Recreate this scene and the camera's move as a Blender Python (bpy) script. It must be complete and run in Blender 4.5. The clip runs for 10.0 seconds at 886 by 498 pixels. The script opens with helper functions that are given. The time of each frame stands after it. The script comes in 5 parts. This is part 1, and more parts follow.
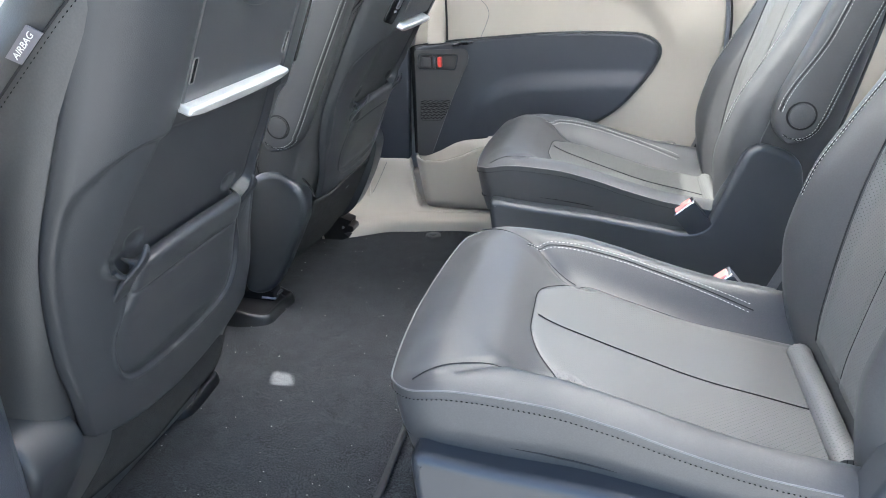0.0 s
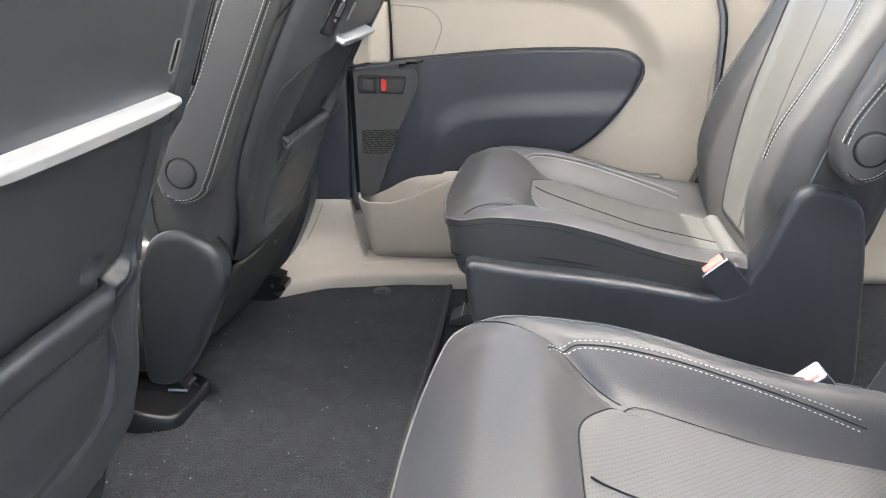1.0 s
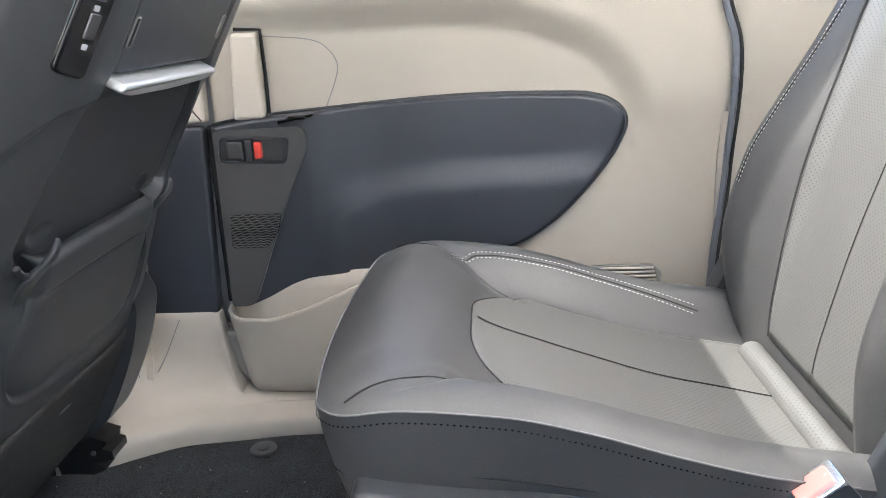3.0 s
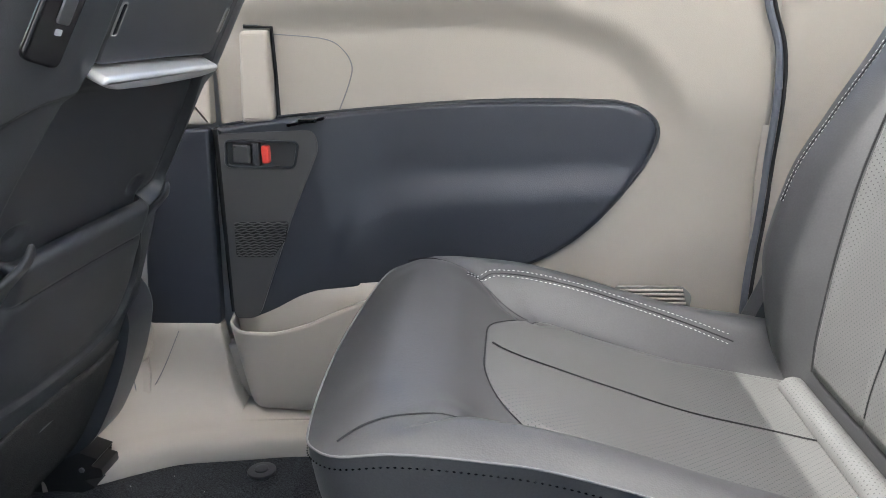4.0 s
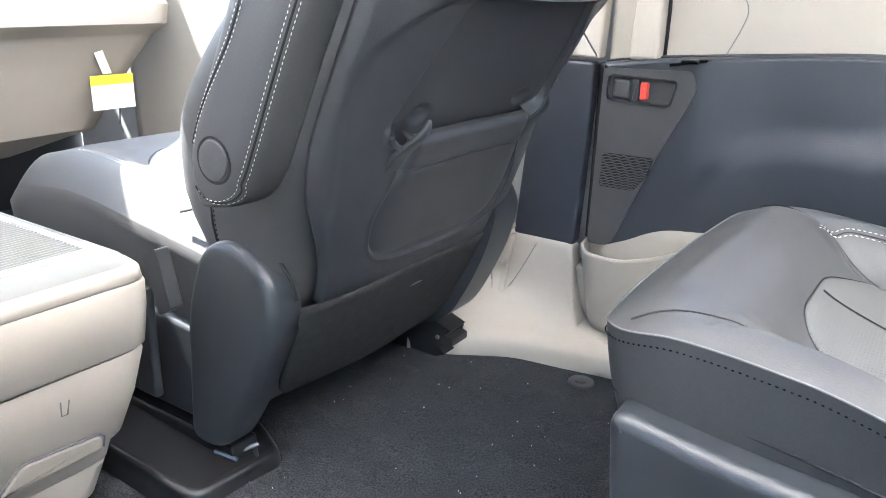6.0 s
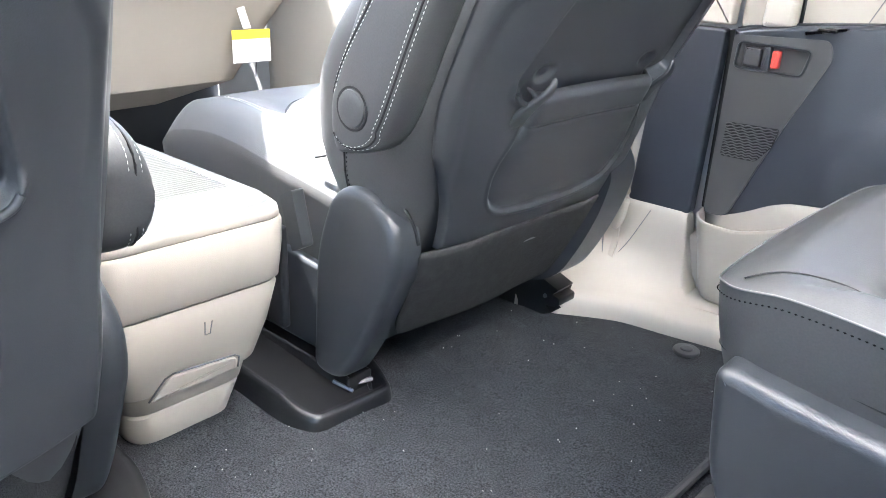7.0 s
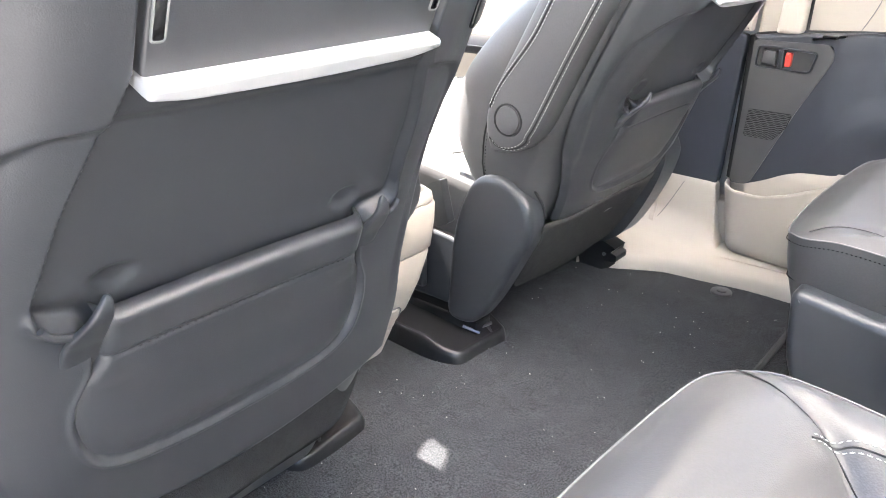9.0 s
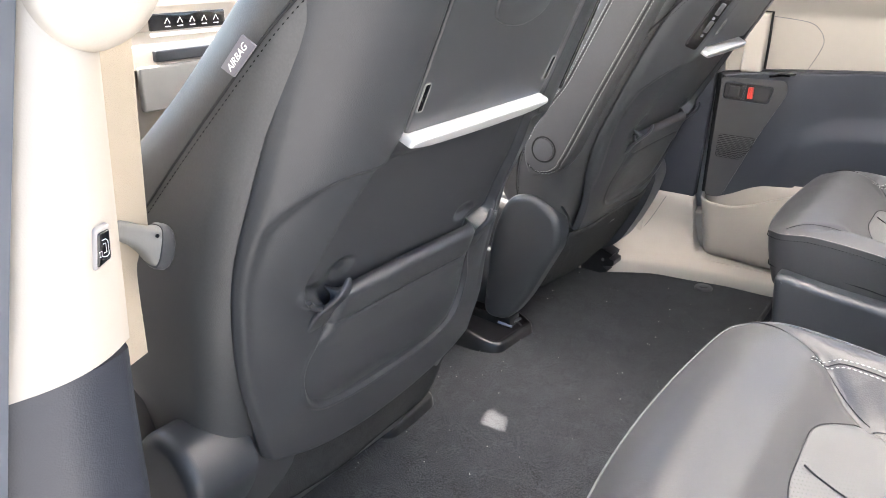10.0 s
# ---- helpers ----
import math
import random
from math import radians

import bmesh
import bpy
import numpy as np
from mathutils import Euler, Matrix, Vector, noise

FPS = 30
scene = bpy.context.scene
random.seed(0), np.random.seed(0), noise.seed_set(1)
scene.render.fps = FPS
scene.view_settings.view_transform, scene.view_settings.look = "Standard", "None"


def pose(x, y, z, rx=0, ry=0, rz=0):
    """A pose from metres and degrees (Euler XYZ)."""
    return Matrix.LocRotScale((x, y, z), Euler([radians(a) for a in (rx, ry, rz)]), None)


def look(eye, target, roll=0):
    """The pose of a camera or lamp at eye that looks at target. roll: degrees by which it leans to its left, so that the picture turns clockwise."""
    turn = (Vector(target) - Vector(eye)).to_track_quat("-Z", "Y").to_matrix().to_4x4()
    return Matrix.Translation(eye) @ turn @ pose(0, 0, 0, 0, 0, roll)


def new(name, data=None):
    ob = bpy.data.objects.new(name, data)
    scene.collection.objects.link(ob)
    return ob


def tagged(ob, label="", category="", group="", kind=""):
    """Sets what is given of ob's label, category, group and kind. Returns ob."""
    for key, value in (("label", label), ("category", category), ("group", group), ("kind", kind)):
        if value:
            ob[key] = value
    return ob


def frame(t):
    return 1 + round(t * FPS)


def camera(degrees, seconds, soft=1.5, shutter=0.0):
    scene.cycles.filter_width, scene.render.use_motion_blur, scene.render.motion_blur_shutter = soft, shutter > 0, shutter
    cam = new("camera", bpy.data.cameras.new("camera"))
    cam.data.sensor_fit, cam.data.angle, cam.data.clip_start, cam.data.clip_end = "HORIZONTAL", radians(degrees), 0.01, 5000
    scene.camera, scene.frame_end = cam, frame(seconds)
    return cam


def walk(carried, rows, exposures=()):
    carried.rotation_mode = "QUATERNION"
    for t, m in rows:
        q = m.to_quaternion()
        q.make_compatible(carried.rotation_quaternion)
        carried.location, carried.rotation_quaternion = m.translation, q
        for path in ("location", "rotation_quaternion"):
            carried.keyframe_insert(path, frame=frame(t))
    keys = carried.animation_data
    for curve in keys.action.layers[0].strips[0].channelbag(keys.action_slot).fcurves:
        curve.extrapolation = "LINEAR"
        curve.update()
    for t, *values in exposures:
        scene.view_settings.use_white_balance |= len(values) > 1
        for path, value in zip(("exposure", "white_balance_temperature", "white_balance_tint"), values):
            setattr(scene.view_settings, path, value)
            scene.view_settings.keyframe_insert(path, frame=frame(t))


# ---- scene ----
cam = camera(60.5, 10.0, soft=0.9)
PATH = [
    (0, (0.083, -1.284, 0.786), (-0.332, 0.523, 0.036), -2.1),
    (0.5, (0.009, -1.113, 0.761), (-0.306, 0.72, 0.024), -1.9),
    (1, (-0.043, -0.94, 0.736), (-0.277, 0.918, 0.032), -1.8),
    (1.5, (-0.048, -0.763, 0.705), (-0.235, 1.115, 0.045), -2.0),
    (2, (-0.034, -0.614, 0.681), (-0.182, 1.28, 0.058), -2.3),
    (2.5, (-0.032, -0.481, 0.67), (-0.146, 1.425, 0.075), -2.4),
    (2.7, (-0.03, -0.433, 0.676), (-0.139, 1.472, 0.076), -2.6),
    (3.8, (-0.036, -0.301, 0.661), (-0.158, 1.613, 0.095), -1.5),
    (4, (-0.03, -0.3, 0.659), (-0.186, 1.612, 0.091), -1.3),
    (4.5, (-0.015, -0.295, 0.633), (-0.349, 1.596, 0.075), -0.8),
    (5, (0.005, -0.314, 0.623), (-0.595, 1.507, 0.054), -0.2),
    (5.5, (0.022, -0.345, 0.617), (-0.837, 1.361, 0.025), 0.7),
    (6, (0.038, -0.37, 0.615), (-1.021, 1.202, -0.024), 1.4),
    (6.2, (0.042, -0.38, 0.614), (-1.073, 1.145, -0.043), 1.7),
    (7.3, (0.057, -0.426, 0.611), (-1.217, 0.924, -0.134), 2.0),
    (7.5, (0.057, -0.437, 0.616), (-1.219, 0.905, -0.139), 1.8),
    (8, (0.06, -0.515, 0.647), (-1.199, 0.829, -0.133), 1.3),
    (8.5, (0.047, -0.633, 0.682), (-1.163, 0.739, -0.125), 1.1),
    (9, (0.052, -0.792, 0.724), (-1.104, 0.629, -0.078), 1.0),
    (9.5, (0.076, -0.962, 0.776), (-1.038, 0.507, 0.001), 0.7),
    (10, (0.065, -1.104, 0.797), (-1.003, 0.416, 0.056), 0.6),
]
EXPOSURES = [(0.0, 3.77, 6000, 8), (0.5, 3.46, 6400, 10), (1.0, 3.80, 6600, 11), (1.5, 4.38, 6400, 11), (2.0, 3.79, 6400, 11), (2.5, 3.82, 6400, 11), (4.0, 3.37, 6240, 11), (4.5, 3.59, 6145, 10), (5.5, 4.09, 6095, 10), (6.0, 4.26, 6095, 10), (7.5, 4.65, 6095, 11), (8.5, 4.54, 6270, 12), (9.5, 4.74, 6800, 15), (10.0, 4.02, 6700, 14)]
walk(cam, [(t, look(eye, target, roll)) for t, eye, target, roll in PATH], EXPOSURES)

# ---- world, sun, exposure ----
world = bpy.data.worlds.new("world")
scene.world = world
world.use_nodes = True
wn = world.node_tree
SUN_DIR = Vector((-0.425, -0.03, 0.85)).normalized()
SUN_ELEV = math.asin(SUN_DIR.z)
SUN_AZ = math.atan2(SUN_DIR.x, SUN_DIR.y)
sky = wn.nodes.new("ShaderNodeTexSky")
sky.sky_type = "NISHITA"
sky.sun_disc = False
sky.sun_elevation = SUN_ELEV
sky.sun_rotation = SUN_AZ
sky.air_density = 1.0
sky.dust_density = 0.8
wn.links.new(sky.outputs["Color"], wn.nodes["Background"].inputs["Color"])
wn.nodes["Background"].inputs["Strength"].default_value = 0.06
sun = new("sun", bpy.data.lights.new("sun", "SUN"))
sun.data.energy = 5.0
sun.data.angle = radians(0.6)
sun.data.color = (1.0, 0.95, 0.87)
sun.matrix_world = look(SUN_DIR * 20, (0, 0, 0))


# ---- small maths ----
def clamp(v, a=0.0, b=1.0):
    return a if v < a else b if v > b else v


def smooth(a, b, v):
    t = clamp((v - a) / (b - a))
    return t * t * (3 - 2 * t)


def line_fn(*pts):
    """A smooth function through (x, y) points."""
    xs, ys = [p[0] for p in pts], [p[1] for p in pts]
    sl = [(ys[i + 1] - ys[i]) / (xs[i + 1] - xs[i]) for i in range(len(xs) - 1)]
    tan = [sl[0]] + [0.0 if sl[i] * sl[i + 1] <= 0 else 2 * sl[i] * sl[i + 1] / (sl[i] + sl[i + 1]) for i in range(len(sl) - 1)] + [sl[-1]]

    def f(x):
        if x <= xs[0]:
            return ys[0]
        if x >= xs[-1]:
            return ys[-1]
        i = 0
        while x > xs[i + 1]:
            i += 1
        h = xs[i + 1] - xs[i]
        t = (x - xs[i]) / h
        return ((1 + 2 * t) * (1 - t) ** 2 * ys[i] + t * (1 - t) ** 2 * h * tan[i] + t * t * (3 - 2 * t) * ys[i + 1] + t * t * (t - 1) * h * tan[i + 1])

    return f


def spline(pts, n=8, closed=False):
    """Catmull-Rom through points of any dimension."""
    p = [Vector(q) for q in pts]
    m = len(p)
    out = []
    for i in range(m if closed else m - 1):
        a, b = p[i], p[(i + 1) % m]
        z = p[(i - 1) % m] if closed or i > 0 else a * 2 - b
        c = p[(i + 2) % m] if closed or i + 2 < m else b * 2 - a
        for k in range(n):
            t = k / n
            out.append(0.5 * ((2 * a) + (b - z) * t + (2 * z - 5 * a + 4 * b - c) * t * t + (3 * a - z - 3 * b + c) * t ** 3))
    if not closed:
        out.append(p[-1].copy())
    return out


def round_poly(pts, r, n=6):
    """A polygon with rounded corners; r is one radius or one for each corner."""
    out = []
    m = len(pts)
    for i in range(m):
        p, a, b = Vector(pts[i]), Vector(pts[i - 1]), Vector(pts[(i + 1) % m])
        rr = r[i] if isinstance(r, (list, tuple)) else r
        da, db = (a - p), (b - p)
        rr = min(rr, da.length * 0.48, db.length * 0.48)
        if rr <= 1e-5:
            out.append(p)
            continue
        s, e = p + da.normalized() * rr, p + db.normalized() * rr
        for k in range(n + 1):
            t = k / n
            out.append(s * (1 - t) ** 2 + p * 2 * t * (1 - t) + e * t * t)
    return out


def resample(pts, step):
    pts = [Vector(p) for p in pts]
    out, left = [pts[0].copy()], step
    for a, b in zip(pts, pts[1:]):
        d = (b - a).length
        at = 0.0
        while d - at >= left:
            at += left
            out.append(a.lerp(b, at / d))
            left = step
        left -= d - at
    return out


# ---- materials ----
def material(name, color, rough=0.5, metal=0.0, spec=0.5, grain=0.0, grain_scale=400.0, vary=0.12, vary_scale=9.0, coat=0.0, noise_only=False, rough_vary=0.08, fleck=0.0, fleck_scale=900.0, relief=0.0006):
    """A surface with two scales of variation: broad mottling and a fine grain relief."""
    m = bpy.data.materials.new(name)
    m.use_nodes = True
    nt = m.node_tree
    b = nt.nodes["Principled BSDF"]
    b.inputs["Metallic"].default_value = metal
    b.inputs["Specular IOR Level"].default_value = spec
    b.inputs["Coat Weight"].default_value = coat
    co = nt.nodes.new("ShaderNodeTexCoord")
    n1 = nt.nodes.new("ShaderNodeTexNoise")
    n1.inputs["Scale"].default_value = vary_scale
    n1.inputs["Detail"].default_value = 6
    nt.links.new(co.outputs["Object"], n1.inputs["Vector"])
    mix = nt.nodes.new("ShaderNodeMix")
    mix.data_type = "RGBA"
    mix.inputs["A"].default_value = (*[c * (1 - vary) for c in color], 1)
    mix.inputs["B"].default_value = (*[min(1, c * (1 + vary)) for c in color], 1)
    nt.links.new(n1.outputs["Fac"], mix.inputs["Factor"])
    col = mix.outputs["Result"]
    if fleck:
        n2 = nt.nodes.new("ShaderNodeTexNoise")
        n2.inputs["Scale"].default_value = fleck_scale
        n2.inputs["Detail"].default_value = 2
        nt.links.new(co.outputs["Object"], n2.inputs["Vector"])
        m2 = nt.nodes.new("ShaderNodeMapRange")
        m2.inputs["From Min"].default_value, m2.inputs["From Max"].default_value = 0.3, 0.7
        m2.inputs["To Min"].default_value, m2.inputs["To Max"].default_value = 1 - fleck, 1 + fleck
        nt.links.new(n2.outputs["Fac"], m2.inputs["Value"])
        sc = nt.nodes.new("ShaderNodeVectorMath")
        sc.operation = "SCALE"
        nt.links.new(col, sc.inputs[0])
        nt.links.new(m2.outputs["Result"], sc.inputs["Scale"])
        col = sc.outputs["Vector"]
    nt.links.new(col, b.inputs["Base Color"])
    ra = nt.nodes.new("ShaderNodeMapRange")
    ra.inputs["To Min"].default_value = rough - rough_vary
    ra.inputs["To Max"].default_value = min(1, rough + rough_vary)
    nt.links.new(n1.outputs["Fac"], ra.inputs["Value"])
    nt.links.new(ra.outputs["Result"], b.inputs["Roughness"])
    if grain:
        if noise_only:
            g = nt.nodes.new("ShaderNodeTexNoise")
            g.inputs["Detail"].default_value = 3
            out = g.outputs["Fac"]
        else:
            g = nt.nodes.new("ShaderNodeTexVoronoi")
            out = g.outputs["Distance"]
        g.inputs["Scale"].default_value = grain_scale
        nt.links.new(co.outputs["Object"], g.inputs["Vector"])
        bp = nt.nodes.new("ShaderNodeBump")
        bp.inputs["Strength"].default_value = grain
        bp.inputs["Distance"].default_value = relief
        nt.links.new(out, bp.inputs["Height"])
        nt.links.new(bp.outputs["Normal"], b.inputs["Normal"])
    return m


def perforate(m, ax, ay, pitch, radius, depth=0.8):
    """Adds rows of punched holes to a leather, along two axes of the thing."""
    nt = m.node_tree
    b = nt.nodes["Principled BSDF"]
    co = nt.nodes.new("ShaderNodeTexCoord")
    sep = nt.nodes.new("ShaderNodeSeparateXYZ")
    nt.links.new(co.outputs["Object"], sep.inputs[0])

    def mth(op, a, bb=None):
        n = nt.nodes.new("ShaderNodeMath")
        n.operation = op
        for i, v in enumerate((a, bb)):
            if v is None:
                continue
            if isinstance(v, (int, float)):
                n.inputs[i].default_value = v
            else:
                nt.links.new(v, n.inputs[i])
        return n.outputs[0]

    u = mth("MULTIPLY", sep.outputs[ax], 1 / pitch)
    v = mth("MULTIPLY", sep.outputs[ay], 1 / pitch)
    p, q = mth("ADD", u, v), mth("SUBTRACT", u, v)
    fx = mth("SUBTRACT", mth("FRACT", p), 0.5)
    fy = mth("SUBTRACT", mth("FRACT", q), 0.5)
    d = mth("SQRT", mth("ADD", mth("MULTIPLY", fx, fx), mth("MULTIPLY", fy, fy)))
    hole = mth("LESS_THAN", d, radius)
    src = b.inputs["Base Color"].links[0].from_socket
    mix = nt.nodes.new("ShaderNodeMix")
    mix.data_type = "RGBA"
    mix.inputs["B"].default_value = (0.008, 0.008, 0.008, 1)
    nt.links.new(mth("MULTIPLY", hole, depth), mix.inputs["Factor"])
    nt.links.new(src, mix.inputs["A"])
    nt.links.new(mix.outputs["Result"], b.inputs["Base Color"])
    return m


LEATHER = material("leather_black", (0.054, 0.054, 0.055), 0.46, spec=0.54, grain=0.14, grain_scale=620, vary=0.14, fleck=0.08, fleck_scale=500)
PERF_SEAT = perforate(material("leather_perforated_seat", (0.104, 0.104, 0.100), 0.44, spec=0.6, grain=0.2, grain_scale=620, fleck=0.08), 0, 1, 0.0064, 0.15)
PERF_BACK = perforate(material("leather_perforated_back", (0.105, 0.105, 0.102), 0.40, spec=0.6, grain=0.2, grain_scale=620, fleck=0.08), 1, 2, 0.0064, 0.15)
SHELL = material("plastic_charcoal", (0.0385, 0.0400, 0.0435), 0.40, grain=0.3, grain_scale=900, vary=0.1, noise_only=True, fleck=0.10, fleck_scale=1300)
PLASTIC = material("plastic_black", (0.030, 0.033, 0.038), 0.38, grain=0.25, grain_scale=900, vary=0.12, noise_only=True)
DOORDARK = material("vinyl_dark", (0.028, 0.031, 0.040), 0.42, grain=0.25, grain_scale=700, vary=0.1)
PLATE = material("plate_grey", (0.058, 0.057, 0.057), 0.45, grain=0.25, grain_scale=900, vary=0.1, noise_only=True)
GLOSS = material("gloss_black", (0.008, 0.008, 0.009), 0.12, coat=0.5, vary=0.05)
BEIGE = material("plastic_beige", (0.40, 0.362, 0.312), 0.55, grain=0.18, grain_scale=800, vary=0.05, noise_only=True)
BEIGE_SOFT = material("vinyl_beige", (0.335, 0.304, 0.264), 0.6, grain=0.25, grain_scale=700, vary=0.05)
BELT = material("belt_beige", (0.38, 0.325, 0.255), 0.75, grain=0.5, grain_scale=1500, vary=0.08)
GREYTOP = material("plastic_grey", (0.16, 0.16, 0.153), 0.65, spec=0.3, grain=0.2, grain_scale=900, vary=0.06, noise_only=True)
SILVER = material("satin_silver", (0.74, 0.735, 0.73), 0.32, metal=0.55, vary=0.03)
CHROME = material("chrome", (0.85, 0.85, 0.85), 0.12, metal=1.0, vary=0.02)
CARPET = material("carpet_black", (0.043, 0.045, 0.049), 0.95, spec=0.15, grain=1.0, grain_scale=700, vary=0.35, vary_scale=30, noise_only=True, fleck=0.75, fleck_scale=460, relief=0.0025)
FELT = material("carpet_flap", (0.040, 0.040, 0.040), 0.95, spec=0.15, grain=1.0, grain_scale=600, vary=0.4, vary_scale=60, noise_only=True, fleck=0.5, fleck_scale=800, relief=0.002)
RUBBER = material("rubber_seal", (0.10, 0.11, 0.13), 0.55, vary=0.1)
THREAD = material("thread_white", (0.60, 0.60, 0.58), 0.7, vary=0.06)
THREAD_DARK = material("thread_dark", (0.005, 0.005, 0.006), 0.9, spec=0.05, vary=0.06)
PIPING = material("piping_grey", (0.13, 0.13, 0.13), 0.45, vary=0.06)
# near-black that stands in for shade inside seams, gaps and grooves
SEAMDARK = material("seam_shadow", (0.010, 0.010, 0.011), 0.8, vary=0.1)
STEEL = material("steel_dark", (0.20, 0.20, 0.21), 0.35, metal=0.9, vary=0.15)
RAILBLACK = material("rail_cover_black", (0.013, 0.013, 0.014), 0.32, grain=0.2, grain_scale=900, vary=0.15, noise_only=True)
BLACKMETAL = material("black_steel", (0.012, 0.012, 0.013), 0.35, vary=0.2)
RED = material("red_plastic", (0.62, 0.060, 0.045), 0.35, vary=0.05)
RED_DARK = material("red_buckle", (0.80, 0.27, 0.24), 0.25, vary=0.05, coat=0.3)
WHITE = material("paper_white", (0.80, 0.80, 0.77), 0.8, vary=0.03)
YELLOW = material("paper_yellow", (0.80, 0.58, 0.05), 0.8, vary=0.03)
LABELGREY = material("label_grey", (0.30, 0.30, 0.32), 0.70, vary=0.05)
INK = material("ink_grey", (0.16, 0.16, 0.17), 0.8, vary=0.05)
LINT = material("lint", (0.45, 0.44, 0.42), 0.9, vary=0.2)
PAINT = material("body_paint", (0.45, 0.46, 0.47), 0.3, coat=0.6, vary=0.03)
TAN_GREY = material("warm_grey_plastic", (0.30, 0.27, 0.25), 0.45, grain=0.2, grain_scale=600, vary=0.06)
LABELWEAVE = material("woven_label_grey", (0.20, 0.19, 0.21), 0.8, grain=0.3, grain_scale=900, vary=0.08)
BELT_DARK = material("belt_sewn", (0.27, 0.245, 0.215), 0.85, grain=0.8, grain_scale=500, vary=0.15)
ASPHALT = material("asphalt", (0.140, 0.138, 0.132), 0.9, grain=0.8, grain_scale=120, vary=0.3, vary_scale=3, noise_only=True)
ROOFLINER = material("headliner", (0.50, 0.47, 0.42), 0.9, grain=0.4, grain_scale=900, vary=0.06, noise_only=True)
# translucent sheet added in the roof, its colour sets the soft top light
DIFFUSER = bpy.data.materials.new("roof_diffuser_sheet")
DIFFUSER.use_nodes = True
_t = DIFFUSER.node_tree.nodes.new("ShaderNodeBsdfTranslucent")
_t.inputs["Color"].default_value = (0.82, 0.812, 0.795, 1)
DIFFUSER.node_tree.links.new(_t.outputs[0], DIFFUSER.node_tree.nodes["Material Output"].inputs["Surface"])
FASTENER = material("fastener_grey", (0.05, 0.05, 0.053), 0.5, vary=0.1)
BINDING = material("binding_cord", (0.035, 0.035, 0.037), 0.8, grain=0.8, grain_scale=500, vary=0.3, noise_only=True)
# see-through film that weakens sun through the added roof and windshield openings
SUN_DIMMER = bpy.data.materials.new("sun_dimmer_film")
SUN_DIMMER.use_nodes = True
_t = SUN_DIMMER.node_tree.nodes.new("ShaderNodeBsdfTransparent")
_t.inputs["Color"].default_value = (0.46, 0.465, 0.465, 1)
SUN_DIMMER.node_tree.links.new(_t.outputs[0], SUN_DIMMER.node_tree.nodes["Material Output"].inputs["Surface"])
# dim translucent sheet, added only to hold back sun at the windshield
SUN_MASK = bpy.data.materials.new("sun_mask_sheet")
SUN_MASK.use_nodes = True
_t = SUN_MASK.node_tree.nodes.new("ShaderNodeBsdfTranslucent")
_t.inputs["Color"].default_value = (0.22, 0.22, 0.215, 1)
SUN_MASK.node_tree.links.new(_t.outputs[0], SUN_MASK.node_tree.nodes["Material Output"].inputs["Surface"])
# dimmer copy of the sheet, less top light over the front seats
DIFFUSER_FRONT = DIFFUSER.copy()
DIFFUSER_FRONT.name = "roof_diffuser_sheet_front"
DIFFUSER_FRONT.node_tree.nodes["Translucent BSDF"].inputs["Color"].default_value = (0.72, 0.712, 0.70, 1)
GLASS = bpy.data.materials.new("window_glass")
GLASS.use_nodes = True
_b = GLASS.node_tree.nodes["Principled BSDF"]
_b.inputs["Base Color"].default_value = (0.93, 0.96, 0.95, 1)
_b.inputs["Transmission Weight"].default_value = 1.0
_b.inputs["Roughness"].default_value = 0.0
_b.inputs["IOR"].default_value = 1.02


# ---- building helpers ----
def thing(name, at, label="", category="", group="", kind=""):
    e = new(name)
    e.location = at
    e.empty_display_size = 0.05
    tagged(e, label, category, group, kind)
    return e


def origin_of(ob):
    v = Vector((0, 0, 0))
    while ob is not None:
        v += ob.location
        ob = ob.parent
    return v


def part(name, bm, mat, parent=None, label="", solid=0.0, offset=0.0, weighted=False, sharp=38, kind="", flat=False):
    """Links a bmesh in world places as one mesh under a thing or a part."""
    if parent is not None:
        bmesh.ops.translate(bm, verts=bm.verts, vec=-origin_of(parent))
    bmesh.ops.recalc_face_normals(bm, faces=bm.faces)
    me = bpy.data.meshes.new(name)
    bm.to_mesh(me)
    bm.free()
    me.materials.append(mat)
    if not flat:
        for p in me.polygons:
            p.use_smooth = True
        me.set_sharp_from_angle(angle=radians(sharp))
    ob = new(name, me)
    if parent is not None:
        ob.parent = parent
    if solid:
        s = ob.modifiers.new("thickness", "SOLIDIFY")
        s.thickness = solid
        s.offset = offset
    if weighted:
        w = ob.modifiers.new("normals", "WEIGHTED_NORMAL")
        w.keep_sharp = True
    if label:
        ob["label"] = label
    if kind:
        ob["kind"] = kind
    return ob


def grid(nu, nv, f, bm=None, close_u=False):
    bm = bm or bmesh.new()
    rows = [[bm.verts.new(f(i / nu, j / nv)) for j in range(nv + 1)] for i in range(nu if close_u else nu + 1)]
    m = len(rows)
    for i in range(nu):
        a, b = rows[i], rows[(i + 1) % m]
        for j in range(nv):
            bm.faces.new((a[j], b[j], b[j + 1], a[j + 1]))
    return bm


def loft(rings, bm=None, caps=True, closed=True):
    """Rings of equal count joined; closed rings, with flat caps."""
    bm = bm or bmesh.new()
    vs = [[bm.verts.new(p) for p in r] for r in rings]
    n = len(vs[0])
    for a, b in zip(vs, vs[1:]):
        for j in range(n if closed else n - 1):
            k = (j + 1) % n
            bm.faces.new((a[j], a[k], b[k], b[j]))
    if caps and closed:
        bm.faces.new(vs[0])
        bm.faces.new(vs[-1])
    return bm


